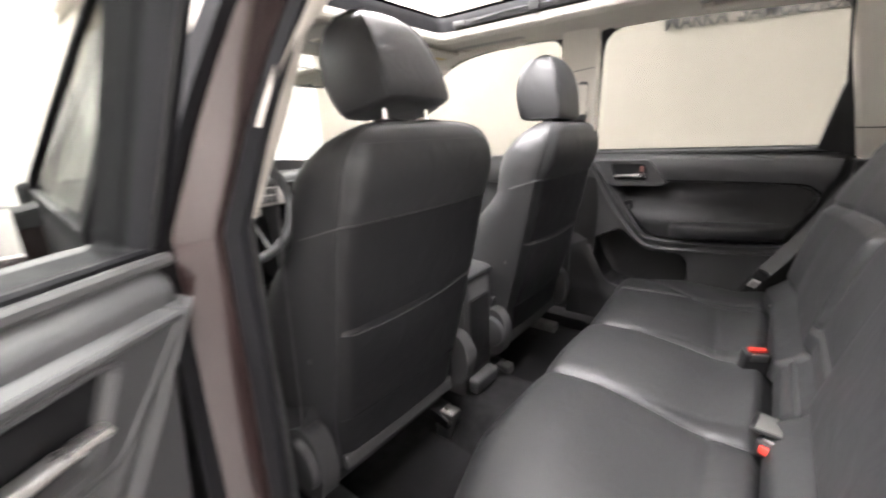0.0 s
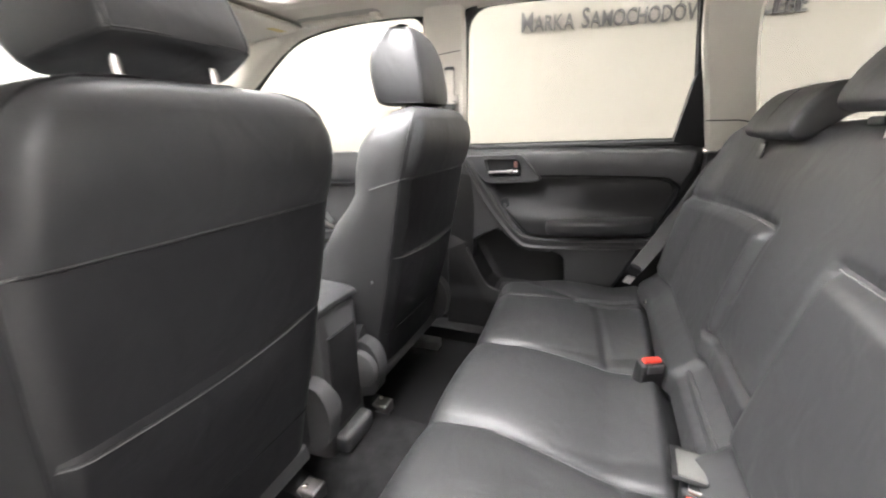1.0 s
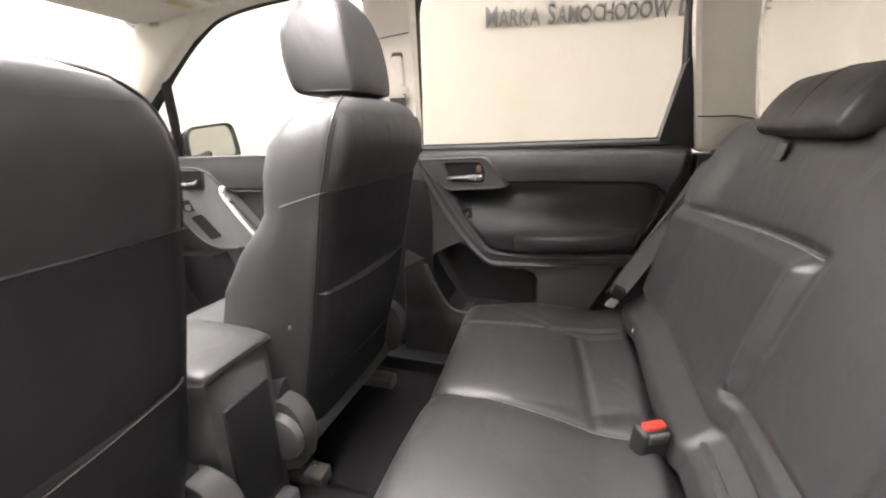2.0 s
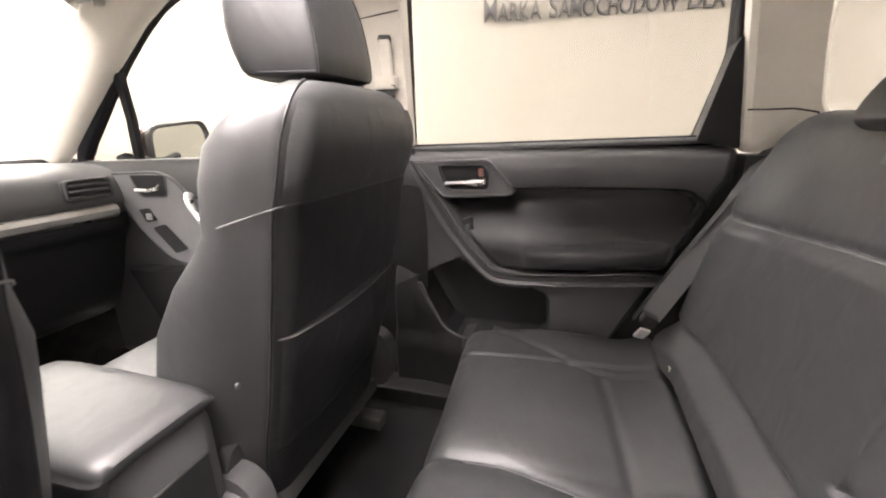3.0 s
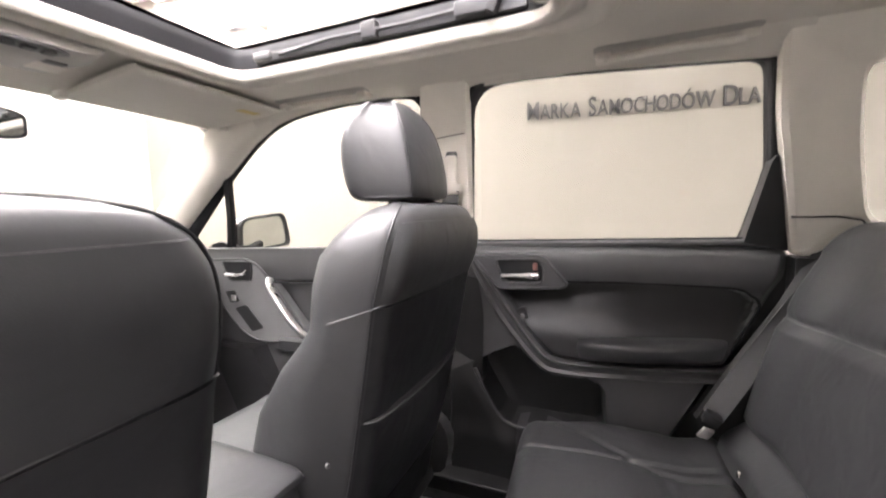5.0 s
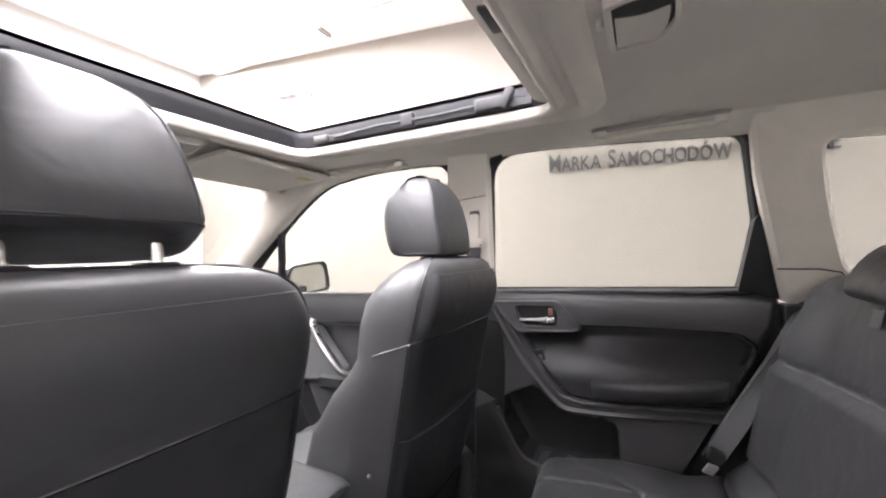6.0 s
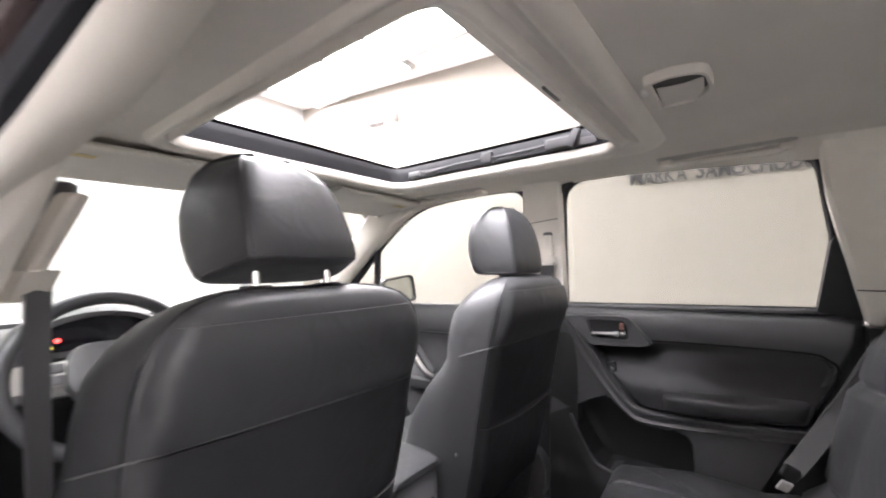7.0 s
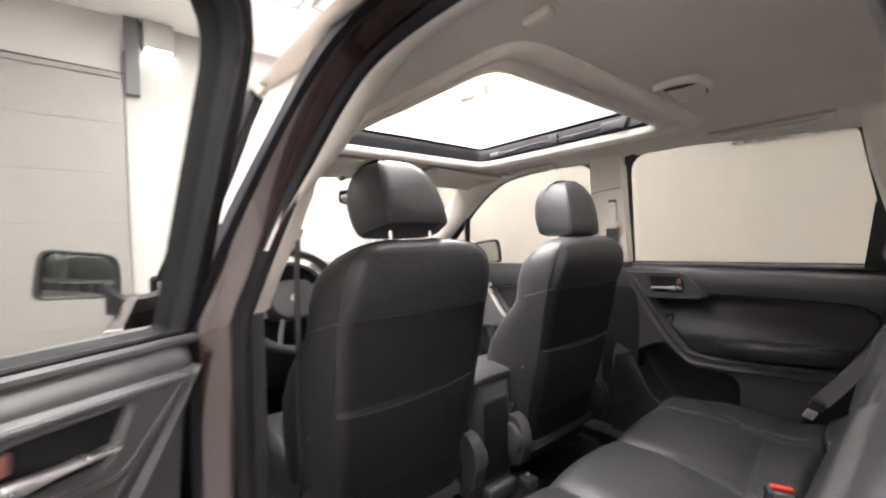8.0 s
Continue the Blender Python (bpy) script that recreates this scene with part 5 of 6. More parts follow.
def back_front(y, z):
    """Front of the backrest: bolsters, seams and rolls."""
    x = back_x(z)
    d = 0.010 * math.sin(math.pi * min(max((z - 0.70) / 0.5, 0), 1))
    d += 0.022 * smooth01(0.50, 0.62, y) * smooth01(1.2, 1.05, z) + 0.022 * smooth01(-0.50, -0.62, y) * smooth01(1.2, 1.05, z)
    for y0, y1 in ((INSERT, 0.66), (-0.64, -INSERT)):
        inside = smooth01(y0 - 0.004, y0 + 0.022, y) * smooth01(y1 + 0.006, y1 - 0.020, y) * smooth01(top_seam(y) + 0.004, top_seam(y) - 0.022, z)
        d += 0.013 * inside
        if z < top_seam(y) and (y0 < 0 or z > 0.83):
            yi = y0 + 0.030 * smooth01(0.94, 0.84, z) if y0 > 0 else y1
            d -= 0.006 * groove(y, yi, 0.009)
        if y0 - 0.01 < y < y1 + 0.01:
            d -= 0.006 * groove(z, top_seam(y) + 0.004, 0.008)
    if -INSERT < y < INSERT + 0.03:
        d -= 0.016 * groove(z, 0.836, 0.006)
        d += 0.004 * smooth01(0.84, 0.86, z) * smooth01(1.10, 1.0, z)
    d += 0.030 * smooth01(0.775, 0.735, z)
    d -= 0.008 * groove(z, 0.782, 0.008)
    d += 0.0012 * noise.noise(Vector((y * 9, z * 9, 5.1)))
    return x - d


secs = []
for j in range(171):
    y = -0.70 + 1.40 * j / 170
    edge = smooth01(0.60, 0.70, abs(y))
    top = 1.222 - 0.055 * edge ** 2 + 0.004 * math.cos(y * 8)
    row = [Vector((0.30, y, 0.66)), Vector((0.262 - 0.02, y, 0.685))]
    for i in range(120):
        z = 0.70 + (top - 0.045 - 0.70) * i / 119
        row.append(Vector((back_front(y, z) + 0.03 * smooth01(0.66, 0.70, abs(y)), y, z)))
    zt = top - 0.045
    xf = back_front(y, zt) + 0.03 * smooth01(0.66, 0.70, abs(y))
    for a in (0.2, 0.4, 0.6, 0.8, 1.0):
        row.append(Vector((xf + 0.05 * (1 - math.cos(a * math.pi / 2)) + 0.004 * a, y, zt + 0.045 * math.sin(a * math.pi / 2))))
    for x, z in ((xf + 0.11, top - 0.005), (xf + 0.145, top - 0.03), (xf + 0.13, 0.9), (0.42, 0.60)):
        row.append(Vector((x, y, z)))
    secs.append(row)
backrest = part("backrest", loft(secs), LEATHER, bench, "black leather bench backrest")
for y0, y1 in ((INSERT, 0.655), (-0.64, -INSERT)):
    part("seam", tube([Vector((back_front(y, top_seam(y)) - 0.001, y, top_seam(y))) for y in np.linspace(y0, y1, 30)], 0.0013, 5), THREAD, backrest)
for c in SEAMS:
    part("seam", tube([Vector((x, seam_y(c, x), cushion_top(x, seam_y(c, x)) + 0.0008)) for x in np.linspace(-0.16, 0.20, 30)], 0.0012, 5), LEATHER_SIDE, cushion)
# flap rolls between cushion and backrest
for y0, y1 in ((0.158, 0.61), (-0.19, 0.140), (-0.62, -0.205)):
    roll = []
    for k in range(13):
        f = k / 12
        y = y0 + (y1 - y0) * f
        q = min(1, 9 * min(f, 1 - f) + 0.72)
        ring = [(math.copysign(abs(math.cos(a)) ** 0.65, math.cos(a)), math.copysign(abs(math.sin(a)) ** 0.75, math.sin(a))) for a in [2 * math.pi * i / 20 for i in range(20)]]
        roll.append([Vector((0.243 + 0.010 * q * c + 0.006 * q * w, y, 0.714 + 0.046 * q * w)) for c, w in ring])
    part("hinge_roll", loft(roll), LEATHER_SIDE, backrest)


def bench_headrest(yc, w, x0, label, up=0.0):
    """A low comma-shaped headrest resting on the seat back."""
    t = thing("bench_headrest", (x0 + 0.05, yc, 1.215), label, "headrest", "bench headrests")
    prof = [(-0.022, 1.196 + up), (-0.030, 1.208 + up), (-0.022, 1.232 + up), (-0.002, 1.262 + up), (0.022, 1.282 + up), (0.050, 1.287 + up), (0.070, 1.278 + up), (0.076, 1.256 + up), (0.064, 1.238 + up), (0.045, 1.228 + up), (0.02, 1.206 + up), (-0.004, 1.192 + up)]
    secs = []
    for f, k in ((-1, 0.66), (-0.99, 0.84), (-0.96, 0.95), (-0.90, 1.0), (-0.4, 1.02), (0.0, 1.03), (0.4, 1.02), (0.90, 1.0), (0.96, 0.95), (0.99, 0.84), (1, 0.66)):
        cx, cz = 0.025, 1.24 + up
        secs.append(spline([(x0 + cx + (px - cx) * k, yc + f * w, cz + (pz - cz) * k) for px, pz in prof], 36))
    pad = part("pad", loft(secs), LEATHER, t, "black leather pad")
    part("seam", tube(spline([(x0 + 0.025 + (px - 0.025) * 1.02, yc, 1.24 + up + (pz - 1.24 - up) * 1.04) for px, pz in prof[1:7]], 20, False), 0.0014, 5), LEATHER_SIDE, pad)
    for d in (1, -1):
        part("post", tube([(x0 + 0.012, yc + d * 0.06, 1.17), (x0 + 0.02, yc + d * 0.06, 1.25 + up)], 0.006, 10), CHROME, t, "chrome post")
        part("post_sleeve", rbox((x0 + 0.012, yc + d * 0.06, 1.222), (0.034, 0.034, 0.012), 0.004), PLASTIC_DARK, t)
    return t


bench_headrest(0.286, 0.130, 0.372, "black leather outer bench headrest pushed down")
bench_headrest(-0.085, 0.112, 0.372, "black leather middle bench headrest on posts", 0.042)
tag = thing("seat_tag", (0.36, 0.345, 1.16), "small grey label hanging below the headrest", "label")
part("tab", rbox((back_front(0.345, 1.168) - 0.007, 0.345, 1.168), (0.003, 0.03, 0.034), 0.001, 1, (0, 14, 0)), PLASTIC_GREY, tag)
part("stitch", rbox((back_front(0.345, 1.180) - 0.010, 0.345, 1.182), (0.002, 0.022, 0.003), 0.0005, 1, (0, 14, 0)), PLASTIC_DARK, tag)


# ---- rear belts and buckles ----
B1 = (0.188, 0.125, 0.748)
def buckle(x, y, z, turn, lean, label):
    t = thing("belt_buckle", (x + 0.04, y, z - 0.035), label, "belt buckle", "rear belt buckles")
    m = pose(x, y, z, 0, lean, turn)
    bm = rbox((0.034, 0, -0.010), (0.076, 0.054, 0.032), 0.008)
    bmesh.ops.transform(bm, matrix=m, verts=bm.verts)
    case = part("case", bm, PLASTIC_DARK, t, "black buckle case")
    bm = rbox((-0.004, 0, -0.010), (0.012, 0.038, 0.015), 0.003)
    bmesh.ops.transform(bm, matrix=m, verts=bm.verts)
    part("button", bm, RED, case, "red release button")
    bm = rbox((0.005, 0.0, 0.006), (0.020, 0.034, 0.006), 0.002)
    bmesh.ops.transform(bm, matrix=m, verts=bm.verts)
    part("slot_rim", bm, STEEL, case)
    bm = rbox((0.085, 0, -0.015), (0.05, 0.03, 0.006), 0.002)
    bmesh.ops.transform(bm, matrix=m, verts=bm.verts)
    part("strap", bm, STEEL, t, "steel strap")
    return t


buckle(B1[0], B1[1], B1[2], -62, 98, "black belt buckle with red button by the cushion")
B2 = (0.220, -0.185, 0.735)
buckle(B2[0], B2[1], B2[2], 78, 16, "black belt buckle with red button beside a grey latch")
latch = thing("latch_plate", (0.21, -0.14, 0.75), "grey metal latch plate resting on the buckle", "latch plate")
part("plate", rbox((0.213, -0.138, 0.7455), (0.036, 0.074, 0.005), 0.002, 2, (-12, 0, -6)), PLATE_GREY, latch)
part("frame", rbox((0.213, -0.132, 0.740), (0.050, 0.092, 0.007), 0.003, 2, (-12, 0, -6)), PLASTIC_DARK, latch, "black plate frame")
for y in (0.545, -0.55):
    iso = thing("anchor_tag", (0.205, y, 0.70), "small white tag at the child seat anchor", "tag", "anchor tags")
    part("tab", rbox((0.207, y, 0.712), (0.006, 0.018, 0.022), 0.002), TRIM_LIGHT, iso)
    part("stud", disc((0.203, y, 0.713), (-1, 0, 0), 0.006, 0.006, 0.002, 10), PLASTIC_DARK, iso)
rbelt = thing("rear_seat_belt", (0.165, 0.63, 0.72), "dark grey rear seat belt hanging to a bright tongue", "seat belt")
path = spline([(0.395, 0.725, 1.155), (0.345, 0.70, 1.075), (0.29, 0.685, 0.97), (0.225, 0.66, 0.86), (0.175, 0.632, 0.79)], 24, False)
part("webbing", ribbon(path, [Vector((-0.62, -0.74, 0.28)).lerp(Vector((-0.50, -0.82, 0.25)), i / 23) for i in range(24)], 0.046, 0.0022), WEBBING, rbelt, "dark grey webbing")
path2 = spline([(0.385, 0.732, 1.14), (0.30, 0.715, 1.01), (0.215, 0.70, 0.87), (0.15, 0.68, 0.76)], 20, False)
part("return_webbing", ribbon(path2, Vector((-0.98, 0.12, 0.2)), 0.046, 0.0022), WEBBING, rbelt)
part("tongue_cover", rbox((0.172, 0.622, 0.788), (0.034, 0.026, 0.028), 0.006, 2, (10, 25, 0)), PLASTIC_DARK, rbelt)
part("tongue", rbox((0.158, 0.606, 0.760), (0.026, 0.008, 0.030), 0.003, 2, (25, 20, 20)), PLATE_BRIGHT, rbelt, "bright steel tongue")


# ---- front belts on the middle pillars ----
def front_belt(s, guide, path, facing):
    """Height adjuster, guide and webbing of a front belt; guide is the loop's middle."""
    g = Vector(guide)
    t = thing("front_seat_belt", g, "front seat belt hanging from a pale pillar guide", "seat belt", "front seat belts")
    n = Vector(facing).normalized()
    w = n.cross(Vector((0, 0, 1))).normalized()
    up = Vector((0.16, -s * 0.386, 1.0)).normalized()

    def block(z0, z1, half, o0, o1, taper=0.85):
        secs = []
        for f, k in ((0, taper), (0.06, 1), (0.94, 1), (1, 0.8)):
            c = g + up * (z0 + (z1 - z0) * f)
            secs.append([c + w * (a * half * k) + n * b for a, b in ((-1, o0), (-1, o1 - 0.004), (-0.7, o1), (0.7, o1), (1, o1 - 0.004), (1, o0))])
        return loft(secs)

    part("slot", block(0.0, 0.112, 0.0165, -0.045, -0.014), PLASTIC_GREY, t, "grey adjuster slot")
    part("adjuster", block(0.008, 0.100, 0.0150, -0.03, 0.0), TRIM_LIGHT, t, "beige height adjuster")
    part("guide", block(-0.014, 0.018, 0.029, -0.03, 0.008), TRIM_LIGHT, t, "beige belt guide")
    part("webbing", ribbon(spline([g + n * 0.006] + [Vector(p) for p in path], 20, False), n, 0.046, 0.0022), WEBBING, t, "dark webbing")
    e = Vector(path[1])
    part("stalk", tube([e + n * 0.008 + Vector((-0.02, 0, 0.03)), e + n * 0.014 + Vector((0.005, 0, -0.03)), e + n * 0.014 + Vector((0.01, 0, -0.06))], 0.006, 8), CHROME, t, "bright belt tongue")


front_belt(1, side(-0.462, 1.322, 0.068, 1), [side(-0.500, 1.2, 0.066, 1), side(-0.56, 0.95, 0.066, 1), side(-0.58, 0.62, 0.06, 1)], (0.3, -1, 0))
front_belt(-1, (-0.430, -0.626, 1.292), [(-0.455, -0.616, 1.19), (-0.495, -0.603, 0.98), (-0.52, -0.60, 0.62)], (0.55, 0.85, 0))

# ---- dashboard ----
dash = thing("dashboard", (-1.6, 0, 0.9), "charcoal dashboard with a silver trim strip and vents", "dashboard")
prof = [(-1.90, 1.10), (-1.78, 1.140), (-1.60, 1.146), (-1.50, 1.132), (-1.455, 1.105), (-1.435, 1.06), (-1.43, 1.02), (-1.45, 0.985), (-1.455, 0.93), (-1.49, 0.88), (-1.56, 0.70), (-1.64, 0.60), (-1.80, 0.60)]
secs = []
for k in range(25):
    y = -0.71 + 1.42 * k / 24
    e = 0.03 * (abs(y) / 0.71) ** 4
    secs.append(spline([(x - e, y, z - e * 0.4) for x, z in prof], 44))
pad = part("top_pad", loft(secs), DASH, dash, "charcoal grained dash pad")
pad.data.materials.append(PLASTIC_DARK)
for pg in pad.data.polygons:
    if pg.center.z + dash.location.z < 0.965:
        pg.material_index = 1
for y0, y1 in ((0.17, 0.655), (-0.68, -0.16)):
    secs = [[Vector((x - 0.03 * (abs(y) / 0.71) ** 4, y, z)) for x, z in ((-1.445, 1.008), (-1.418, 1.003), (-1.408, 0.990), (-1.412, 0.972), (-1.43, 0.962), (-1.46, 0.962))] for y in np.linspace(y0, y1, 12)]
    part("silver_strip", loft(secs), SATIN, dash, "satin silver trim strip")
for y in (0.575, -0.62, 0.09, -0.09):
    v = part("vent", rbox((-1.437, y, 1.062), (0.03, 0.125, 0.065), 0.012), PLASTIC_DARK, dash, "black air vent")
    part("vent_rim", loft([[Vector((x, y + a.x * k, 1.062 + a.y * k)) for a in rpoly([(-0.066, -0.028, 0.012), (0.066, -0.028, 0.012), (0.066, 0.034, 0.012), (-0.066, 0.034, 0.012)])] for x, k in ((-1.425, 1.0), (-1.416, 0.98), (-1.418, 0.88), (-1.43, 0.86))], False), PLASTIC, v)
    for i in range(3):
        part("slat", rbox((-1.422, y, 1.044 + 0.018 * i), (0.020, 0.112, 0.007), 0.002, 1, (0, 24, 0)), DASH, v)
part("defroster", rbox((-1.80, 0.60, 1.141), (0.03, 0.16, 0.008), 0.003), PLASTIC_DARK, dash)
part("radio_panel", loft([[Vector((x, y, z)) for y in (-0.15, -0.14, 0.14, 0.15)] + [Vector((x - 0.12, y, z)) for y in (0.15, -0.15)] for x, z in ((-1.40, 1.09), (-1.395, 0.98), (-1.38, 0.80), (-1.36, 0.70))]), PLASTIC_DARK, dash, "black radio panel")
part("screen", rbox((-1.392, 0, 1.0), (0.012, 0.20, 0.11), 0.004), HOOD_GLASS, dash, "dark screen")
part("info_pod", loft([[Vector((x, y * w, z)) for y, z in ((-1, 1.13), (-0.9, 1.13 + h * 0.8), (0, 1.13 + h), (0.9, 1.13 + h * 0.8), (1, 1.13))] for x, w, h in ((-1.50, 0.13, 0.045), (-1.60, 0.14, 0.06), (-1.75, 0.12, 0.03))]), PLASTIC, dash, "display pod")

hood = [[Vector((x, -0.37 + w * math.cos(a), 1.10 + h * math.sin(a))) for a in [math.pi * i / 18 for i in range(19)]] + [Vector((x, -0.37 - w * 0.9, 1.09)), Vector((x, -0.37 + w * 0.9, 1.09))] for x, w, h in ((-1.33, 0.175, 0.105), (-1.36, 0.18, 0.115), (-1.50, 0.185, 0.11), (-1.64, 0.18, 0.06))]
cl = part("instrument_hood", loft(hood), PLASTIC, dash, "instrument hood")
part("cluster_face", loft([[Vector((-1.327, -0.37 + 0.155 * k * math.cos(a), 1.105 + 0.085 * k * math.sin(a))) for a in [math.pi * i / 18 for i in range(19)]] for k in (1.0, 0.02)], False), HOOD_GLASS, cl, "black instrument face")
part("telltale", disc((-1.324, -0.46, 1.135), (1, 0, 0), 0.006, 0.004, 0.001, 10), TELL_RED, cl, "small red warning light")
part("telltale", rbox((-1.324, -0.475, 1.118), (0.003, 0.014, 0.004), 0.001, 1), TELL_GREEN, cl, "small amber warning light")

# steering wheel
wheel = thing("steering_wheel", (-1.15, -0.40, 1.06), "black leather steering wheel with silver spoke switches", "steering wheel")
wm = pose(-1.12, -0.395, 1.075, 0, 68, 0)


def wheel_part(name, bm, material, parent, label=""):
    bmesh.ops.transform(bm, matrix=wm, verts=bm.verts)
    return part(name, bm, material, parent, label)


R = 0.185
wheel_part("rim", tube([(R * math.cos(a), R * math.sin(a), 0) for a in [2 * math.pi * i / 48 for i in range(48)]], 0.0165, 12, True), LEATHER, wheel, "leather wheel rim")
wheel_part("airbag_cover", loft([spline([(x * k, y * k, z) for x, y in ((-0.075, 0), (-0.06, 0.07), (0.02, 0.085), (0.07, 0.045), (0.075, 0), (0.07, -0.045), (0.02, -0.085), (-0.06, -0.07))], 32) for z, k in ((-0.05, 0.9), (-0.005, 1.0), (0.015, 0.93), (0.022, 0.75))]), PLASTIC, wheel, "charcoal airbag cover")
for d in (1, -1):
    sp = wheel_part("spoke", loft([[Vector((-0.008 + a, d * y, z + c)) for a, c in ((-0.03, -0.012), (0.03, -0.012), (0.03, 0.004), (0.0, 0.008), (-0.03, 0.004))] for y, z in ((0.06, -0.002), (0.12, -0.006), (0.178, -0.004))]), SATIN, wheel, "silver spoke")
    for i in range(2):
        for j in range(2):
            wheel_part("switch", rbox((-0.022 + 0.026 * i, d * (0.098 + 0.03 * j), 0.002), (0.021, 0.026, 0.012), 0.003), PLASTIC_GREY, sp)
    wheel_part("lower_spoke", tube([(0.06, d * 0.04, -0.01), (0.12, d * 0.06, -0.01), (0.170, d * 0.07, -0.002)], 0.010, 8, flat=0.5), PLASTIC_GREY, wheel, "grey lower spoke")
wheel_part("emblem", disc((0, 0, 0.022), (0, 0, 1), 0.016, 0.004, 0.0015), SATIN, wheel, "plain oval badge")
part("column", rbox((-1.24, -0.395, 1.04), (0.16, 0.10, 0.10), 0.03, 3, (0, -22, 0)), PLASTIC_DARK, wheel, "column cover")
part("stalk", tube([(-1.18, -0.45, 1.06), (-1.17, -0.52, 1.07), (-1.165, -0.58, 1.075)], 0.009, 8), PLASTIC_DARK, wheel, "black stalk")

# ---- overhead fittings ----
dome = thing("dome_lamp", (0.04, 0.055, 1.598), "pale rounded dome lamp, switched off, in the headliner", "dome lamp")
ol = rpoly([(-0.004, -0.003, 0.006), (0.032, -0.013, 0.03), (0.080, -0.001, 0.028), (0.085, 0.086, 0.048), (0.053, 0.127, 0.022), (-0.004, 0.122, 0.006)], 6)
bowl = rpoly([(0.004, 0.002, 0.004), (0.032, -0.008, 0.03), (0.076, 0.004, 0.025), (0.080, 0.084, 0.045), (0.050, 0.121, 0.02), (0.004, 0.116, 0.004)], 6)
part("rim", loft([[Vector((p.x, p.y, z)) for p in q] for q, z in ((offset2d(ol, 0.002), 1.599), (offset2d(ol, 0.001), 1.588), (ol, 1.585), (bowl, 1.584), (bowl, 1.598))], False), TRIM_LIGHT, dome, "beige lamp rim")
# headliner has no hole; this black plate gives the scoop its shaded depth
part("recess", loft([[Vector((p.x, p.y, z)) for p in offset2d(bowl, 0.001)] for z in (1.594, 1.598)]), PLASTIC_DARK, dome, "black plate for the shaded lamp recess")
part("lens", sheet(12, 12, lambda u, v: Vector((0.007 + (0.066 - 0.016 * v ** 3) * u, 0.044 + 0.067 * v, 1.5935 - 0.0085 * v ** 0.7 + 0.002 * math.sin(math.pi * u))), lambda u, v: Vector((0.007 + (0.066 - 0.016 * v ** 3) * u, 0.044 + 0.067 * v, 1.5965))), TRIM_LIGHT, dome, "milky lens")
part("switch", rbox((-0.012, 0.052, 1.596), (0.010, 0.016, 0.012), 0.003), CREAM_SWITCH, dome, "white rocker switch")

for s in (1, -1):
    v = thing("sun_visor", (-1.12, s * 0.36, 1.57), "beige fabric sun visor folded against the headliner", "sun visor", "sun visors")
    secs = []
    for k, q in ((0, 0.5), (0.04, 0.9), (0.5, 1.0), (0.96, 0.9), (1, 0.5)):
        y = 0.17 + 0.40 * k
        secs.append(spline([(x, s * y, roof_z(x, y) - 0.012 - dz * q) for x, dz in ((-1.225, 0.012), (-1.20, 0.022), (-1.07, 0.026), (-0.975, 0.022), (-0.955, 0.010), (-0.98, -0.002), (-1.10, 0.0), (-1.20, 0.002))], 28))
    part("panel", loft(secs), FABRIC, v)
    part("pivot", tube([(-1.21, s * 0.56, 1.545), (-1.21, s * 0.60, 1.555)], 0.008, 8), TRIM_LIGHT, v)
    part("clip", rbox((-1.20, s * 0.15, 1.548), (0.03, 0.022, 0.018), 0.005), TRIM_LIGHT, v)
    part("warning_label", rbox((-1.0, s * 0.49, roof_z(-1.0, 0.49) - 0.037), (0.03, 0.06, 0.001), 0), mat("pale_yellow_label", (0.62, 0.50, 0.22), 0.6), v, "pale yellow label", False)
for s, x0, x1 in ((1, -0.94, -0.67), (1, -0.06, 0.20), (-1, -0.04, 0.20), (-1, -0.94, -0.67)):
    g = thing("grab_handle", ((x0 + x1) / 2, s * 0.59, 1.58), "beige folding grab handle above the door", "grab handle", "grab handles")
    ys = 0.585
    gp = [(x0, ys, 1.586), (x0 + 0.012, ys - 0.010, 1.577), (x0 + 0.045, ys - 0.018, 1.573), ((x0 + x1) / 2, ys - 0.021, 1.574), (x1 - 0.045, ys - 0.018, 1.573), (x1 - 0.012, ys - 0.010, 1.577), (x1, ys, 1.586)]
    part("grip", tube(spline([(a, s * b, c) for a, b, c in gp], 30, False), 0.0105, 12, flat=0.85), FABRIC, g)
    # no hollow here; darker grey on a flat plate paints the recess shade
    part("recess", loft([[Vector((p.x, s * p.y, z)) for p in rrect(x0 - 0.02 + i, x1 + 0.02 - i, ys - 0.045 + i, ys + 0.03 - i, 0.02)] for i, z in ((0.0, 1.606), (0.0, 1.5945), (0.004, 1.592))]), CONSOLE_GREY, g, "flat grey plate coloured as a shaded recess")
    for x in (x0, x1):
        part("mount", rbox((x, s * ys, 1.584), (0.032, 0.045, 0.018), 0.006), TRIM_LIGHT, g)
hooks = thing("coat_hook", (0.03, -0.44, 1.59), "small beige coat hook on the headliner", "coat hook")
part("hook", rbox((0.03, -0.44, 1.588), (0.045, 0.02, 0.014), 0.005), TRIM_LIGHT, hooks)
ml = thing("map_lamp", (-0.98, 0, 1.58), "grey overhead console with map lamps", "overhead console")
secs = [spline([(x, y * w, z) for y, z in ((-1, 1.592), (-0.85, zb), (0, zb - 0.004), (0.85, zb), (1, 1.592), (0, 1.597))], 24) for x, w, zb in ((-1.12, 0.07, 1.575), (-1.10, 0.095, 1.562), (-1.0, 0.11, 1.562), (-0.94, 0.10, 1.572))]
part("housing", loft(secs), CONSOLE_GREY, ml, "grey console housing")
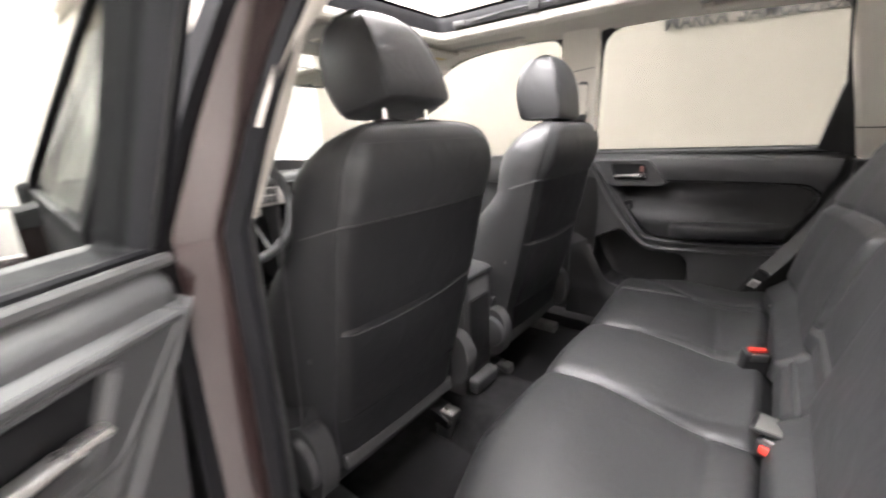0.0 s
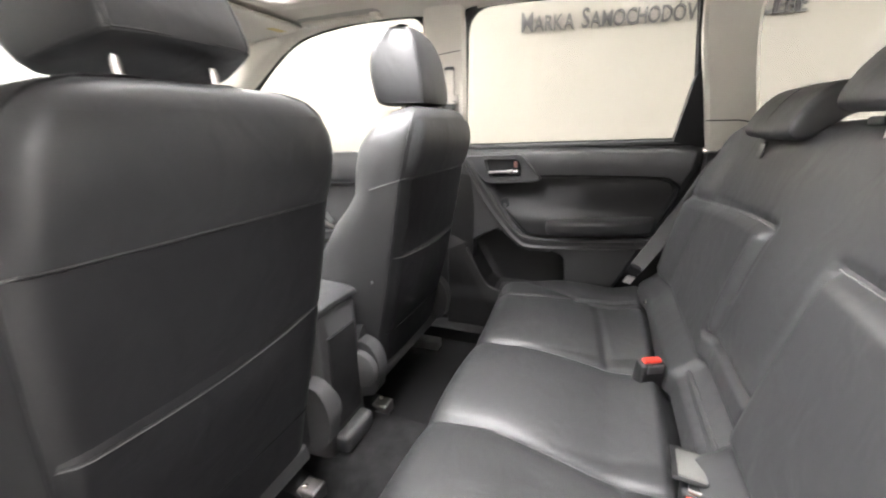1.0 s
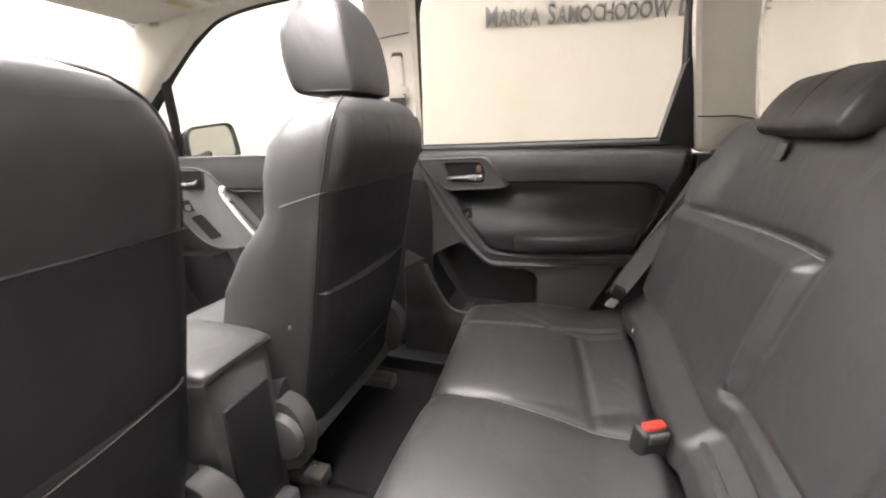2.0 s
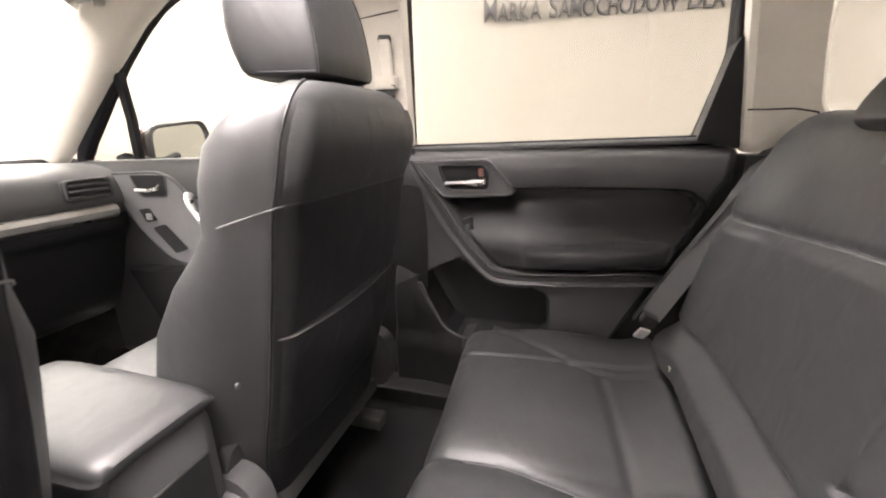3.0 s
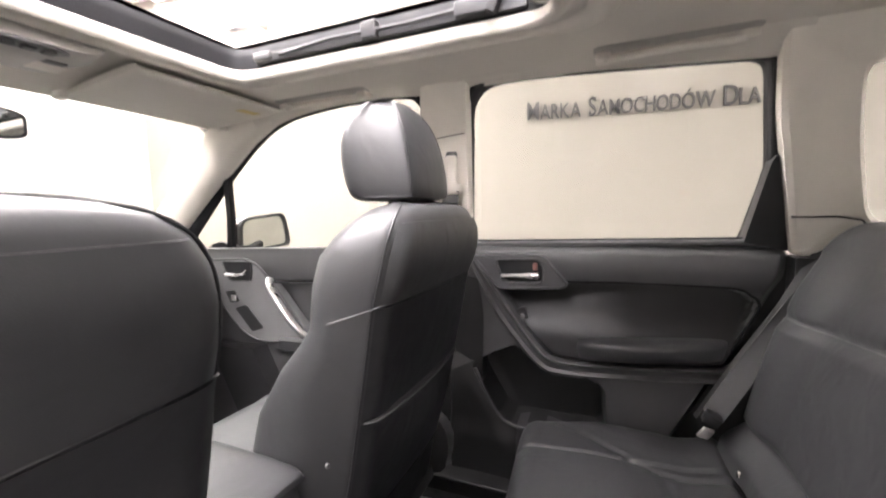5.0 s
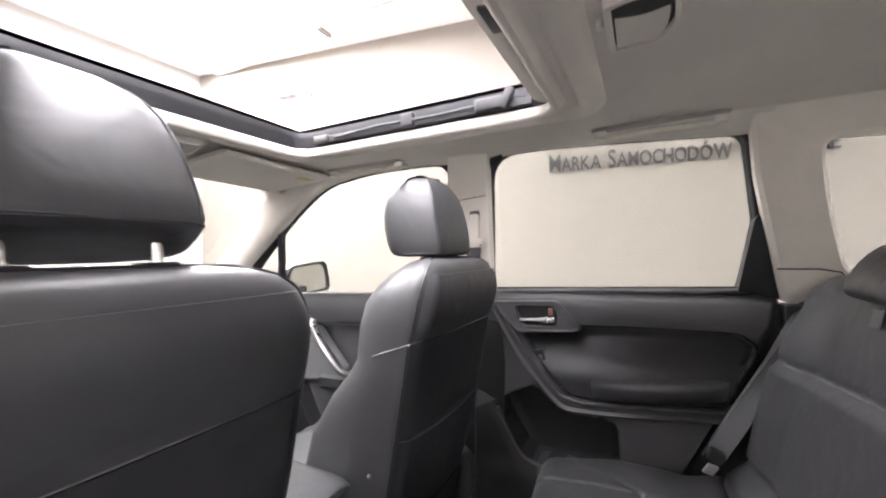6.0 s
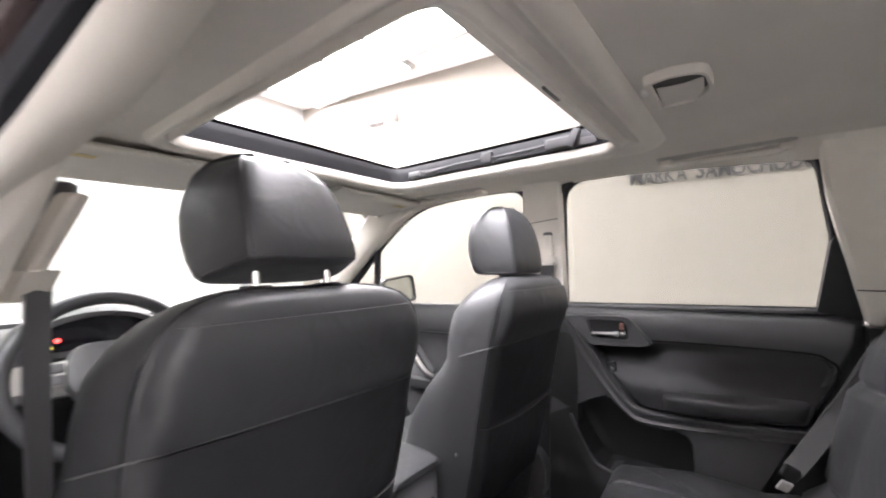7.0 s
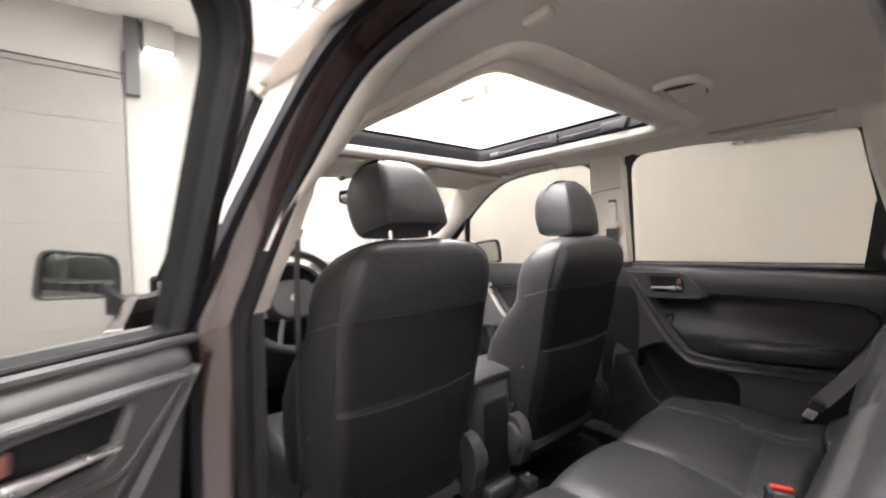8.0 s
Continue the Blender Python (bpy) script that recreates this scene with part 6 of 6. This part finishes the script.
for s in (1, -1):
    part("lens", rbox((-1.045, s * 0.060, 1.5595), (0.05, 0.05, 0.008), 0.003), TRIM_LIGHT, ml, "milky lens")
    part("button", rbox((-1.005, s * 0.055, 1.5585), (0.018, 0.034, 0.008), 0.003), PLASTIC_GREY, ml, "grey lamp button")
part("switch_panel", loft([[Vector((-0.962 + 0.022 * k * math.cos(a), 0.058 * k * math.sin(a), z)) for a in [2 * math.pi * i / 28 for i in range(28)]] for k, z in ((1.0, 1.570), (1.0, 1.563), (0.9, 1.561), (0.02, 1.562))]), PLASTIC_GREY, ml, "dark oval switch panel")
for y in (-0.028, 0.0, 0.028):
    part("roof_switch", rbox((-0.962, y, 1.5595), (0.018, 0.018, 0.006), 0.002), PLASTIC_DARK, ml)
im = thing("rear_view_mirror", (-1.25, -0.03, 1.47), "black rear-view mirror on the windscreen", "rear-view mirror")
part("stem", tube([(-1.335, 0.0, 1.55), (-1.30, 0.0, 1.52), (-1.265, 0.0, 1.485)], 0.010, 8), PLASTIC_DARK, im)
part("housing", loft([spline([(-1.245 + a, -0.02 + y * k, 1.475 + z * k) for y, z in ((-0.125, 0.0), (-0.11, 0.03), (0, 0.036), (0.11, 0.03), (0.125, 0), (0.11, -0.03), (0, -0.034), (-0.11, -0.03))], 32) for a, k in ((-0.03, 0.6), (-0.015, 0.95), (0.0, 1.0), (0.004, 0.97))]), PLASTIC_DARK, im)
part("mirror_glass", loft([spline([(-1.2405 + a, -0.02 + y, 1.475 + z) for y, z in ((-0.115, 0.0), (-0.10, 0.025), (0, 0.03), (0.10, 0.025), (0.115, 0), (0.10, -0.025), (0, -0.028), (-0.10, -0.025))], 32) for a in (0.0, 0.003)]), MIRROR, im, "mirror glass")

# door check strap and latch striker on the open side
chk = thing("door_check", (-0.40, -0.80, 0.79), "bright steel door check strap at the open door", "door check")
part("strap", ribbon([(-0.39, -0.775, 0.80), (-0.36, -0.83, 0.79), (-0.335, -0.90, 0.785)], Vector((0.2, 0.1, 1)), 0.03, 0.006), CHROME, chk)
part("pin", rbox((-0.392, -0.775, 0.80), (0.03, 0.03, 0.045), 0.006), STEEL, chk)
for z in (0.66, 1.0):
    hg = part("hinge", rbox((-0.44, -0.815, z), (0.05, 0.03, 0.07), 0.006), STEEL, body, "dark steel door hinge")
    part("knuckle", tube([(-0.46, -0.85, z - 0.04), (-0.46, -0.85, z + 0.04)], 0.012, 10), STEEL, hg)
